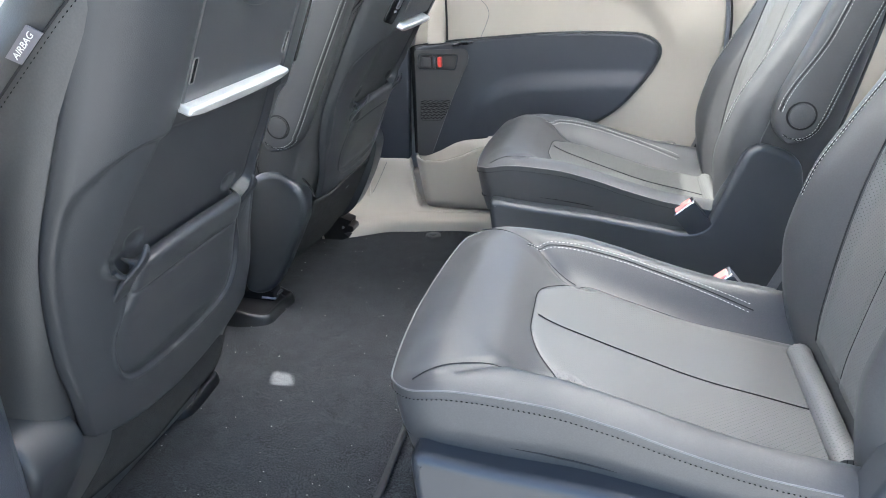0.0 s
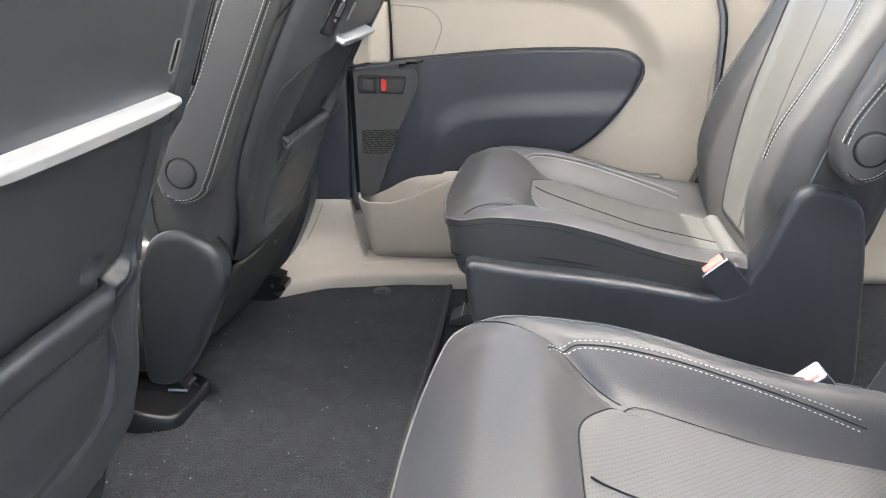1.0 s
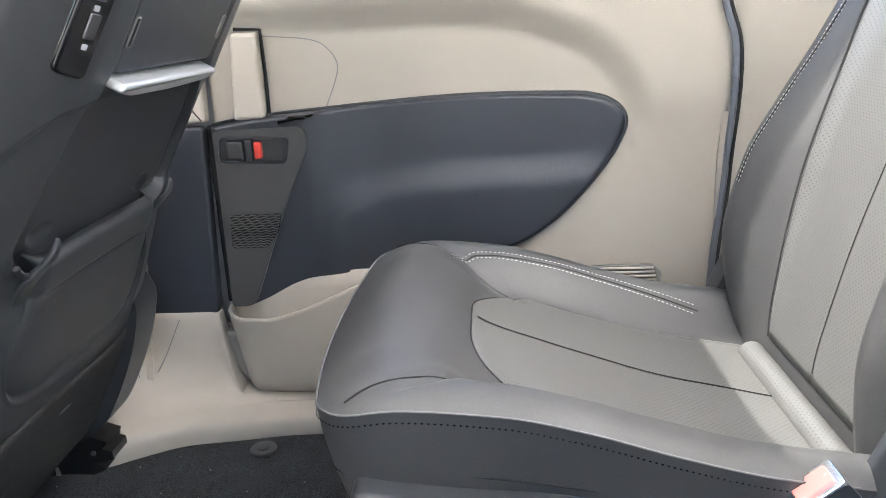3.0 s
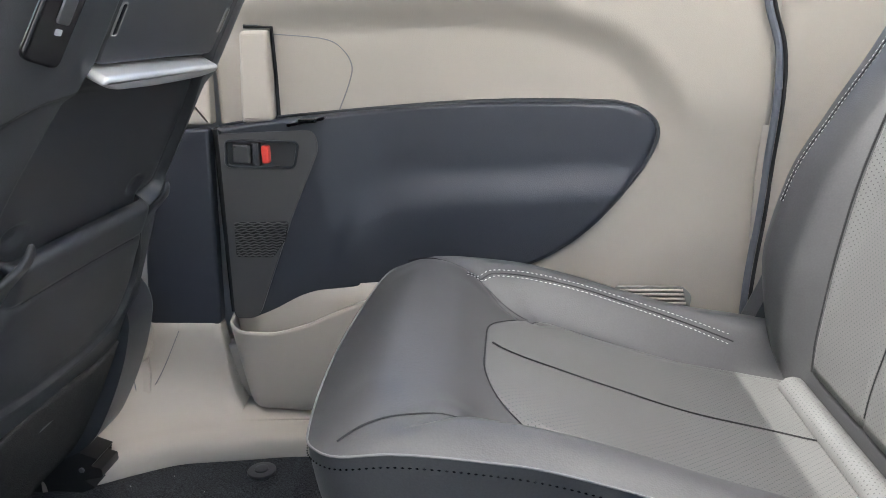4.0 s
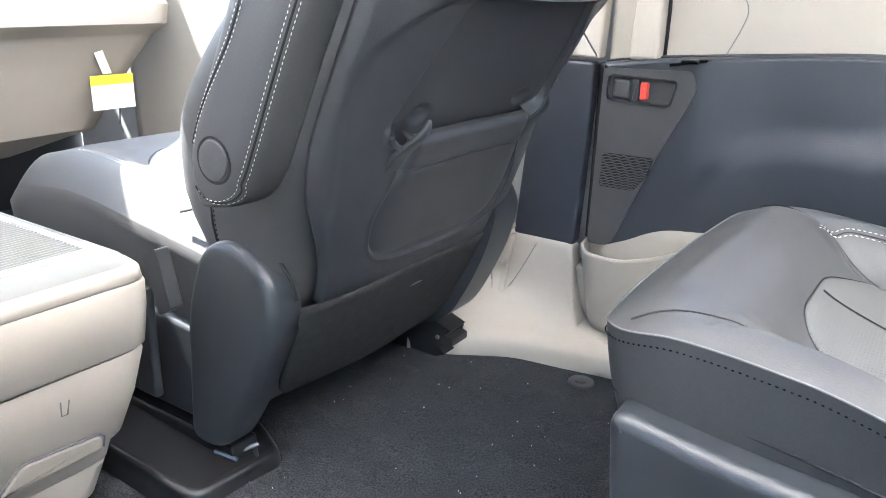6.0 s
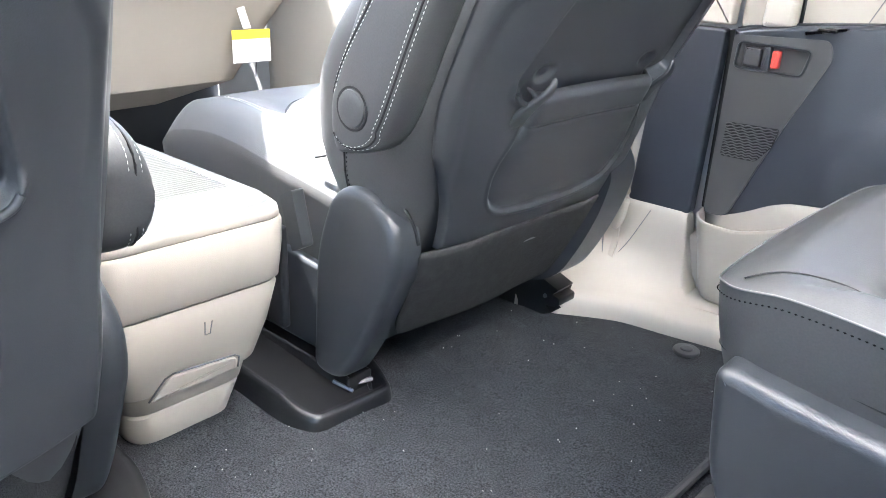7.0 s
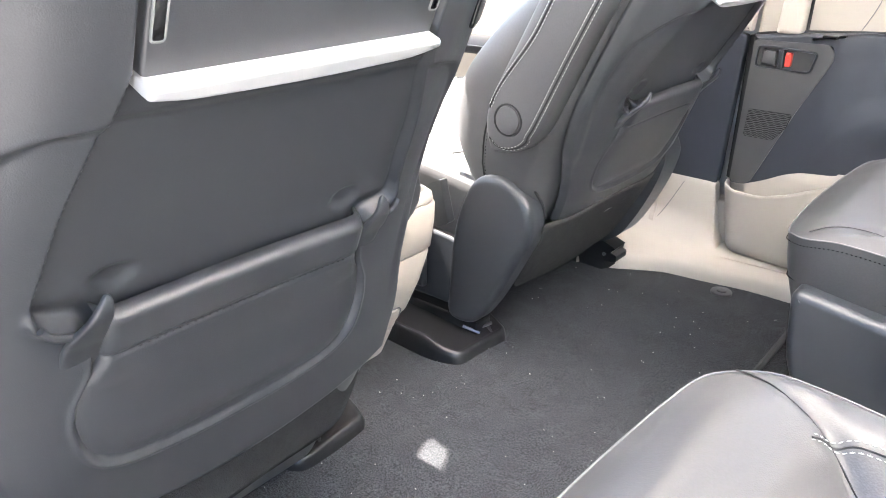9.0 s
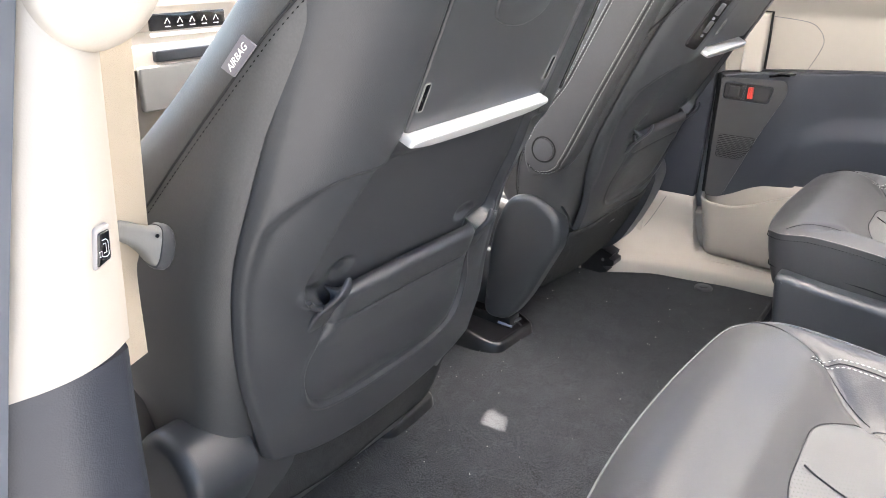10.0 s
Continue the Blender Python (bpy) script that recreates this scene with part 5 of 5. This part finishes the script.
    part("pocket_thread", stitches([[pocket_pt(k / 60, 0.782) + N * 0.0012 for k in range(5, 56)]], 0.0006, 0.004, 0.003), THREAD_DARK, pocket, kind="stuff")
    # bag hooks: tongues that rise from the shell and lean away from it
    tongue = [(-0.085, -0.0200, 0.1490, 0.0165, 0.0040), (-0.068, -0.0140, 0.1488, 0.0165, 0.0040), (-0.052, -0.0092, 0.1485, 0.0162, 0.0040), (-0.036, -0.0050, 0.1478, 0.0156, 0.0040), (-0.024, -0.0004, 0.1472, 0.0150, 0.0040), (-0.012, 0.0042, 0.1450, 0.0122, 0.0038), (0.0, 0.0085, 0.1428, 0.0096, 0.0034), (0.010, 0.0088, 0.1402, 0.0066, 0.0030), (0.016, 0.0076, 0.1386, 0.0046, 0.0026), (0.0195, 0.0064, 0.1380, 0.0026, 0.0018), (0.0208, 0.0060, 0.1378, 0.0006, 0.0005)]
    for sg in (-1, 1):
        rings = []
        for s_, h_, v_, w_, t_ in spline(tongue, 4):
            ring_ = []
            for k in range(20):
                c_, n_ = math.cos(k * math.pi / 10), math.sin(k * math.pi / 10)
                ring_.append(sp(sg * (v_ + w_ * math.copysign(abs(c_) ** 0.6, c_)), s_, h_ + bend(s_) + t_ * math.copysign(abs(n_) ** 0.6, n_)))
            rings.append(ring_)
        foot_ = [(0.146, -0.022, -0.0006), (0.156, -0.0185, 0.0000), (0.165, -0.0150, 0.0000), (0.173, -0.0105, -0.0006), (0.1785, -0.0035, -0.0030)]
        hook_bm = tube(spline([sp(sg * v_, s_, bend(s_) + h_) for v_, s_, h_ in foot_], 5), 0.0032, 10, loft(rings))
        part("bag_hook", hook_bm, SHELL, shell, "charcoal plastic bag hook", sharp=60)
    # carpet flap under the shell
    def flap_pt(u, v):
        z = 0.112 + 0.152 * v
        q = 2 * u - 1
        wd = (0.190 + 0.040 * v ** 0.5) * (0.84 if q * side > 0 else 1.0)
        return Vector(((-0.610 + 0.078 * v if side > 0 else -0.560 + 0.040 * v) - 0.012 * abs(q) ** 4 + 0.003 * math.sin(q * 5 + z * 20), yc + wd * q, z))

    part("carpet_flap", grid(30, 16, flap_pt), FELT, seat, "dark fibrous carpet flap", solid=0.005, offset=-1)

    # recliner covers: a broad chamfered shield and a low valance on the aisle side, a round one by the door
    shield = round_poly([(-0.726, 0.045), (-0.712, 0.240), (-0.674, 0.328), (-0.612, 0.343), (-0.556, 0.302), (-0.551, 0.248), (-0.622, 0.105), (-0.664, 0.045)], [0.03, 0.08, 0.045, 0.05, 0.04, 0.06, 0.08, 0.03], 8)
    ya = yc - side * (0.270 if side > 0 else 0.285)
    part("recliner_cover", pad(shield, lambda u, v, h: Vector((u, ya + side * (0.046 - h), v)), 0.044, 0.016, 8, dome=0.003), PLASTIC, seat, "black plastic recliner cover", sharp=60)
    low_edge = round_poly([(-1.12, 0.195), (-0.80, 0.205), (-0.730, 0.200), (-0.700, 0.192), (-0.690, 0.160), (-0.690, 0.060), (-1.10, 0.060)], [0.03, 0.05, 0.02, 0.01, 0.01, 0.03, 0.03], 5)
    yv = yc - side * (0.247 if side > 0 else 0.262)
    part("side_valance", pad(low_edge, lambda u, v, h: Vector((u, yv + side * (0.09 - h), v)), 0.09, 0.010, 5), PLASTIC, seat, "black plastic seat side panel", weighted=True)
    prof = [(-1.12, 0.185), (-0.80, 0.200), (-0.735, 0.212), (-0.650, 0.275), (-0.624, 0.330), (-0.585, 0.356), (-0.548, 0.350), (-0.516, 0.305), (-0.532, 0.240), (-0.560, 0.175), (-0.600, 0.105), (-0.660, 0.075), (-1.10, 0.07)]
    po = round_poly(prof, [0.03, 0.05, 0.04, 0.04, 0.04, 0.03, 0.03, 0.03, 0.03, 0.04, 0.04, 0.04, 0.03], 6)
    yo = yc + side * (0.245 if side > 0 else 0.292)
    part("recliner_cover", pad(po, lambda u, v, h: Vector((u + (0.012 if side < 0 else 0.0), yo - side * (0.085 - h), v - (0.042 * smooth(0.15, 0.33, v) if side < 0 else 0.0))), 0.085, 0.017, 7), PLASTIC, seat, "black plastic recliner cover", weighted=True)
    # seam and tuck of the leather round the recliner shield
    yw = yc - side * 0.242
    tuck = spline([(-0.735, yw, 0.352), (-0.681, yw, 0.366), (-0.626, yw, 0.360), (-0.580, yw, 0.336), (-0.550, yw, 0.306), (-0.540, yw, 0.282)], 8)
    part("tuck_seam", tube(tuck, 0.0022, 6), SEAMDARK, back)
    # floor rails with moulded end boxes
    for sg in (-1, 1):
        yr = yc + sg * 0.226
        part("floor_rail", rbox((-1.15, yr - 0.022, 0.004), (-0.665, yr + 0.022, 0.045), 0.004), BLACKMETAL, seat, "black steel seat rail")
        if sg * side < 0:
            ro = round_poly([(-0.95, yr - side * 0.115), (-0.690, yr - side * 0.115), (-0.640, yr - side * 0.098), (-0.632, yr + side * 0.040), (-0.690, yr + side * 0.066), (-0.95, yr + side * 0.066)], [0.01, 0.03, 0.02, 0.02, 0.03, 0.01], 5)
            rings = []
            for ins_d, z in ((0, -0.01), (0.003, 0.016), (0.005, 0.026), (0.008, 0.030), (0.012, 0.031), (0.015, 0.0295), (0.019, 0.029)):
                rings.append([Vector((p.x, p.y, z * (0.7 + 0.6 * smooth(-0.65, -0.74, p.x)) if z > 0 else z)) for p in inset(ro, ins_d)])
            part("rail_box", loft(rings), RAILBLACK, seat, "moulded black rail end cover", sharp=50)
            bm = bmesh.new()
            for x_, y_, z_, dx_, dy_, dz_, r_ in ((-0.690, -0.030, 0.034, 0.030, 0.012, -0.008, 0.003), (-0.672, -0.012, 0.028, 0.012, 0.030, 0.004, 0.0035), (-0.668, 0.018, 0.022, 0.020, -0.012, -0.006, 0.004), (-0.700, 0.010, 0.046, 0.016, 0.024, -0.004, 0.0025)):
                bm = tube([(x_, yr + y_, z_), (x_ + dx_, yr + y_ + dy_, z_ + dz_)], r_, 6, bm)
            part("rail_latch", bm, STEEL, seat, "bare steel rail latch")
        else:
            br = round_poly([(-0.80, 0.0), (-0.655, 0.0), (-0.632, 0.010), (-0.648, 0.022), (-0.618, 0.028), (-0.618, 0.042), (-0.634, 0.046), (-0.622, 0.058), (-0.66, 0.072), (-0.80, 0.085)], 0.003, 2)
            part("rail_bracket", pad(br, lambda u, v, h: Vector((u, yr - 0.025 + h * 1.0, v)), 0.05, 0.002), BLACKMETAL, seat, "black steel rail bracket")
            part("bracket_bolt", disc((-0.648, yr - 0.0255, 0.040), (0, -1, 0), 0.004, 0.003, 12), STEEL, seat)
    # folded armrest on the aisle side
    if side > 0:
        armrest(seat, (-0.574, 0.446), 26, 0.36, side, Y0 - 0.318, Y0 - 0.248, 0.050, 0.047)
    else:
        armrest(seat, (-0.576, 0.425), -80, 0.34, side, Y0 - 0.302, Y0 - 0.245, 0.058, 0.052, True)
    return seat, b


front_seat(1, "black leather front passenger seat with charcoal back shell")
d_seat, d_back = front_seat(-1, "black leather driver seat with charcoal back shell and airbag label")

# airbag label on the driver's side bolster
lab = [d_back.at(-0.2615, s_, n_) for s_, n_ in ((0.5495, -0.0020), (0.5484, 0.0141), (0.5105, 0.0250), (0.5125, 0.0095))]
bm = bmesh.new()
bm.faces.new([bm.verts.new(p) for p in lab])
tag_ob = part("airbag_label", bm, LABELWEAVE, d_seat, "grey woven label", solid=0.002, flat=True)


def lettering(text, size, m, mat, parent, name="lettering"):
    """Words in the built-in font as a mesh under its carrier."""
    cu = bpy.data.curves.new(name, "FONT")
    cu.body = text
    cu.size = size
    cu.align_x, cu.align_y = "CENTER", "CENTER"
    cu.extrude = 0.0003
    tmp = new(name, cu)
    me = bpy.data.meshes.new_from_object(tmp)
    bpy.data.objects.remove(tmp)
    me.materials.append(mat)
    me.transform(Matrix.Translation(-origin_of(parent)) @ m)
    ob = new(name, me)
    ob.parent = parent
    return ob


ux = (d_back.u * 0.958 - d_back.n * 0.287).normalized()
cz = (d_back.n * 0.958 + d_back.u * 0.287).normalized() * -1
c0 = d_back.at(-0.2632, 0.5302, 0.0112)
mt = Matrix(((ux.x, -cz.x, 0, c0.x), (ux.y, -cz.y, -1, c0.y), (ux.z, -cz.z, 0, c0.z), (0, 0, 0, 1)))
lettering("AIRBAG", 0.0088, mt, WHITE, tag_ob)

# ---- centre console ----
con = thing("center_console", (-0.95, 0.0, 0.0), "beige center console with grey lid and roller door", "console")


def con_ring(z, hwid, xr, r=0.035):
    return [Vector((p.x, p.y, z)) for p in round_poly([(-1.45, -hwid), (xr, -hwid), (xr, hwid), (-1.45, hwid)], [0.01, r, r, 0.01], 8)]


part("upper_body", loft([con_ring(0.212, 0.118, -0.706), con_ring(0.216, 0.121, -0.702), con_ring(0.26, 0.126, -0.699), con_ring(0.290, 0.127, -0.699), con_ring(0.294, 0.126, -0.701)]), BEIGE, con, "beige upper console body", sharp=50)
part("lower_body", loft([con_ring(0.090, 0.096, -0.741), con_ring(0.094, 0.0985, -0.738), con_ring(0.15, 0.110, -0.718), con_ring(0.205, 0.1185, -0.705), con_ring(0.210, 0.116, -0.707)]), BEIGE, con, "beige console drawer", sharp=50)
part("foot", loft([con_ring(0.0, 0.072, -0.775), con_ring(0.050, 0.083, -0.758), con_ring(0.054, 0.081, -0.760), con_ring(0.058, 0.085, -0.755), con_ring(0.092, 0.092, -0.746)]), BEIGE, con, "beige console foot", sharp=50)
part("body_gap", loft([con_ring(0.209, 0.114, -0.712), con_ring(0.214, 0.114, -0.712)]), SEAMDARK, con)
part("lid_band", loft([con_ring(0.293, 0.123, -0.704), con_ring(0.297, 0.1255, -0.7015), con_ring(0.308, 0.124, -0.703), con_ring(0.314, 0.119, -0.708, 0.04)]), BEIGE, con, "beige rim under the lid", sharp=60)
part("lid", loft([con_ring(0.312, 0.1195, -0.7085, 0.04), con_ring(0.319, 0.114, -0.714, 0.04), con_ring(0.3225, 0.106, -0.722, 0.04), con_ring(0.324, 0.09, -0.74, 0.04)]), GREYTOP, con, "grey console lid", sharp=60)
fr = round_poly([(-1.10, -0.090), (-0.758, -0.090), (-0.758, 0.090), (-1.10, 0.090)], 0.018, 6)
part("roller_frame", tube([Vector((p.x, p.y, 0.324)) for p in fr], 0.005, 8, closed=True), SILVER, con, "bright roller door frame")
roller = part("roller_door", rbox((-1.095, -0.085, 0.318), (-0.762, 0.085, 0.3255), 0.002), GREYTOP, con, "ribbed roller door")
for k in range(40):
    part("slat", tube([(-0.768 - 0.008 * k, -0.082, 0.3255), (-0.768 - 0.008 * k, 0.082, 0.3255)], 0.0024, 6), GREYTOP, roller)


def drawer_x(z):
    return -0.705 - 0.29 * max(0.0, 0.20 - z)


grip = round_poly([(-0.064, 0.084), (-0.044, 0.112), (-0.036, 0.116), (0.050, 0.108), (0.056, 0.103), (0.056, 0.086)], 0.004, 4)
part("drawer_handle", pad(grip, lambda u, v, h: Vector((drawer_x(v) - 0.003 + h, u, v)), 0.006, 0.003), BEIGE, con, "moulded drawer grip", weighted=True)
part("drawer_seam", tube([(drawer_x(z_) + 0.001, y_, z_) for y_, z_ in ((-0.066, 0.086), (-0.046, 0.115), (-0.036, 0.119), (0.052, 0.111), (0.059, 0.105), (0.059, 0.088))], 0.0012, 6), INK, con)
part("emblem", tube([(drawer_x(z_) + 0.001, y_, z_) for y_, z_ in ((0.002, 0.183), (0.004, 0.163), (0.011, 0.163), (0.012, 0.182))], 0.0008, 5), INK, con)
# buckle stalk beside the console
bsd = thing("buckle_stalk", (-0.78, -0.122, 0.06), "grey seat belt buckle stalk between driver seat and console", "buckle")
part("stalk", rbox((-0.90, -0.150, 0.08), (-0.80, -0.130, 0.285), 0.006), PLASTIC, bsd)
bs = thing("buckle_stalk", (-0.70, 0.155, 0.06), "grey seat belt buckle stalk beside the console", "buckle")
part("stalk", rbox((-0.800, 0.152, 0.10), (-0.762, 0.166, 0.255), 0.005), PLASTIC, bs)
part("head", pad(round_poly([(-0.052, -0.014), (0.034, -0.016), (0.034, 0.016), (-0.052, 0.014)], 0.005, 4), lambda u, v, h: Vector((-0.722 - 0.25 * u + 0.85 * v, 0.142 + h, 0.285 + 0.85 * u + 0.45 * v)), 0.020, 0.004), SHELL, bs, "dark grey buckle head", weighted=True)

# ---- dashboard and passenger door, seen past the front seats ----
dash = thing("dashboard", (-1.60, 0.0, 0.0), "beige and grey dashboard with glovebox and air vent", "dashboard")


dash_end = line_fn((0.20, 0.58), (0.30, 0.64), (0.36, 0.68), (0.50, 0.77), (0.58, 0.82), (0.66, 0.86))


def dash_pt(u, v):
    prof = [(-2.18, 0.80), (-1.75, 0.80), (-1.60, 0.75), (-1.55, 0.66), (-1.575, 0.60), (-1.50, 0.575), (-1.48, 0.535), (-1.52, 0.51), (-1.55, 0.45), (-1.60, 0.30), (-1.72, 0.26), (-1.90, 0.20)]
    f = v * (len(prof) - 1)
    i = min(int(f), len(prof) - 2)
    t = f - i
    a, b = prof[i], prof[i + 1]
    y = -0.86 + (0.86 + dash_end(a[1] * (1 - t) + b[1] * t)) * u
    return Vector((a[0] * (1 - t) + b[0] * t - 0.10 * abs(y) ** 2, y, a[1] * (1 - t) + b[1] * t))


part("dash_body", grid(40, 66, dash_pt), BEIGE_SOFT, dash, "beige dashboard", solid=0.01)
part("top_pad", grid(30, 10, lambda u, v: Vector((-2.16 + 0.56 * v - 0.10 * (1.72 * u - 0.86) ** 2, -0.86 + 1.72 * u, 0.812 - 0.05 * v ** 3))), PLASTIC, dash, "dark upper dash pad", solid=0.01)
vt = part("vent_frame", pad(round_poly([(0.60, 0.592), (0.80, 0.592), (0.82, 0.655), (0.60, 0.66)], 0.012, 4), lambda u, v, h: Vector((-1.645 + h, u, v)), 0.02, 0.006), SILVER, dash, "silver vent frame", weighted=True)
for k in range(5):
    part("slat", rbox((-1.628, 0.612, 0.602 + 0.0105 * k), (-1.618, 0.800, 0.607 + 0.0105 * k), 0.001), PLASTIC, vt)
part("glovebox_seam", tube([(-1.572, 0.25, 0.50), (-1.595, 0.70, 0.50), (-1.625, 0.70, 0.30)], 0.002, 6), INK, dash)
part("glovebox_latch", rbox((-1.60, 0.42, 0.455), (-1.575, 0.52, 0.472), 0.004), PLASTIC, dash, "dark glovebox latch")
# instrument hood, screen and wheel ahead of the driver
part("screen", rbox((-1.486, -0.05, 0.613), (-1.478, 0.16, 0.650), 0.003), GLOSS, dash, "dark center screen strip")
bm = bmesh.new()
for k in range(5):
    bm = tube([(-1.4768, -0.012 + 0.034 * k, 0.628), (-1.4768, -0.004 + 0.034 * k, 0.640), (-1.4768, 0.002 + 0.034 * k, 0.628)], 0.0012, 5, bm)
    bm = rbox((-1.478, -0.012 + 0.034 * k, 0.620), (-1.4768, 0.003 + 0.034 * k, 0.6225), 0.0004, bm, 1)
part("screen_icons", bm, WHITE, dash)
part("trim_strip", rbox((-1.485, -0.05, 0.600), (-1.474, 0.16, 0.609), 0.003), SILVER, dash, "silver trim strip")
part("button_panel", rbox((-1.485, -0.05, 0.546), (-1.470, 0.16, 0.572), 0.004), PLASTIC, dash, "dark button panel")
part("lower_panel", rbox((-1.480, -0.10, 0.44), (-1.462, 0.16, 0.540), 0.006), GREYTOP, dash, "grey lower console panel")
stack = part("switch_panel", rbox((-1.480, -0.330, 0.470), (-1.466, -0.160, 0.640), 0.008), GREYTOP, dash, "grey switch panel beside the wheel")
part("switch_field", rbox((-1.470, -0.315, 0.585), (-1.463, -0.175, 0.632), 0.004), PLASTIC, stack, "dark switch field")
part("switch_frame", rbox((-1.470, -0.262, 0.536), (-1.462, -0.205, 0.574), 0.004), WHITE, stack)
part("switch_key", rbox((-1.464, -0.250, 0.544), (-1.458, -0.217, 0.566), 0.003), PLASTIC, stack)
part("knob", disc((-1.467, -0.245, 0.502), (1, 0, 0), 0.022, 0.012), PLASTIC, stack, "round knob")
bm = bmesh.new()
for k, (y_, z_) in enumerate(((-0.292, 0.621), (-0.262, 0.618), (-0.232, 0.622), (-0.206, 0.614), (-0.230, 0.600), (-0.285, 0.601))):
    bm = rbox((-1.463, y_, z_), (-1.4622, y_ + 0.014, z_ + 0.003), 0.0003, bm, 1)
part("switch_marks", bm, WHITE, stack)
wheel = thing("steering_wheel", (-1.30, -0.44, 0.60), "dark steering wheel with silver spokes", "steering wheel")
cw = Vector((-1.30, -0.44, 0.70))
wa, wb = Vector((0, 1, 0)), Vector((0.42, 0, 0.907))
part("rim", tube([cw + (wa * math.cos(t * math.pi / 24) + wb * math.sin(t * math.pi / 24)) * 0.185 for t in range(48)], 0.015, 10, closed=True, up=(0.9, 0, -0.4)), PLASTIC, wheel)
part("hub", disc(cw + Vector((-0.02, 0, 0)), (0.907, 0, -0.42), 0.075, 0.05), PLASTIC, wheel)
for sg in (-1, 1):
    part("spoke", tube([cw + wa * sg * 0.05, cw + wa * sg * 0.18], 0.014, 8), SILVER, wheel, "silver spoke")
part("column", tube([cw + Vector((-0.02, 0, 0)), Vector((-1.62, -0.44, 0.60))], 0.045, 12), PLASTIC, wheel)

htag = thing("hang_tag", (-1.585, 0.63, 0.40), "white paper tag with yellow band hanging from the glovebox", "tag")
part("string", strap([(-1.575, 0.625, 0.505), (-1.572, 0.636, 0.46), (-1.572, 0.648, 0.425)], 0.022, 0.001, (0, 1, 0)), WHITE, htag)
card = part("card", rbox((-1.5735, 0.605, 0.345), (-1.572, 0.712, 0.400), 0.0005, None, 1), WHITE, htag)
part("band", rbox((-1.5735, 0.605, 0.4002), (-1.572, 0.712, 0.422), 0.0005, None, 1), YELLOW, htag, "yellow printed band")

fdoor = thing("door_2", (-1.2, 0.90, 0.0), "beige front passenger door with dark armrest", "door", kind="structure")
part("panel", grid(40, 24, lambda u, v: Vector((-1.80 + 1.14 * u, 0.885 - 0.02 * math.sin(v * 3) - 0.05 * smooth(0.35, 0.0, v), -0.01 + 0.76 * v))), BEIGE_SOFT, fdoor, "beige door panel", solid=0.01)
part("arm_pad", tube([(-1.38, 0.80, 0.41), (-1.20, 0.80, 0.425), (-0.90, 0.81, 0.43)], 0.035, 12, flat=0.7), LEATHER, fdoor, "dark padded armrest")
part("arm_thread", stitches([[(-1.40, 0.764, 0.412), (-1.20, 0.764, 0.427), (-0.90, 0.774, 0.432)]], 0.001), THREAD, fdoor, kind="stuff")
part("pull_cup", tube([(-1.36, 0.835, 0.40), (-1.30, 0.830, 0.33), (-1.22, 0.835, 0.28)], 0.028, 10), PLASTIC, fdoor, "dark pull cup")
part("door_seam", tube([(-1.72, 0.868, 0.45), (-1.2, 0.866, 0.48), (-0.7, 0.866, 0.47)], 0.0015, 5), INK, fdoor)
fdoor_l = thing("door_3", (-1.2, -0.90, 0.0), "beige driver door panel", "door", kind="structure")
part("panel", grid(30, 20, lambda u, v: Vector((-1.80 + 1.14 * u, -0.885 + 0.02 * math.sin(v * 3), -0.01 + 0.76 * v))), BEIGE_SOFT, fdoor_l, "beige door panel", solid=0.01)

# ---- small things on the floor ----
fast = thing("carpet_fastener", (-0.401, 0.705, 0.0), "grey round carpet fastener set in the mat", "fastener")
part("ring", disc((-0.401, 0.705, 0.0), (0, 0, 1), 0.022, 0.005), FASTENER, fast)
part("cap", disc((-0.401, 0.705, 0.0045), (0, 0, 1), 0.011, 0.003), SHELL, fast)
bm = bmesh.new()
rng = random.Random(4)
for k in range(110):
    x, y = rng.uniform(-0.72, -0.26), rng.uniform(-0.62, 0.70)
    r = rng.uniform(0.0005, 0.0014)
    v = [bm.verts.new((x + r * math.cos(a) * rng.uniform(0.6, 1.8), y + r * math.sin(a), 0.002 + rng.uniform(0, 0.001))) for a in (0, 2.1, 4.2)]
    t = bm.verts.new((x, y, 0.0045))
    bm.faces.new(v)
    for i in range(3):
        bm.faces.new((v[i], v[(i + 1) % 3], t))
lint = part("lint", bm, LINT, flat=True)
tagged(lint, "pale lint specks scattered on the dark carpet", "lint", kind="stuff")
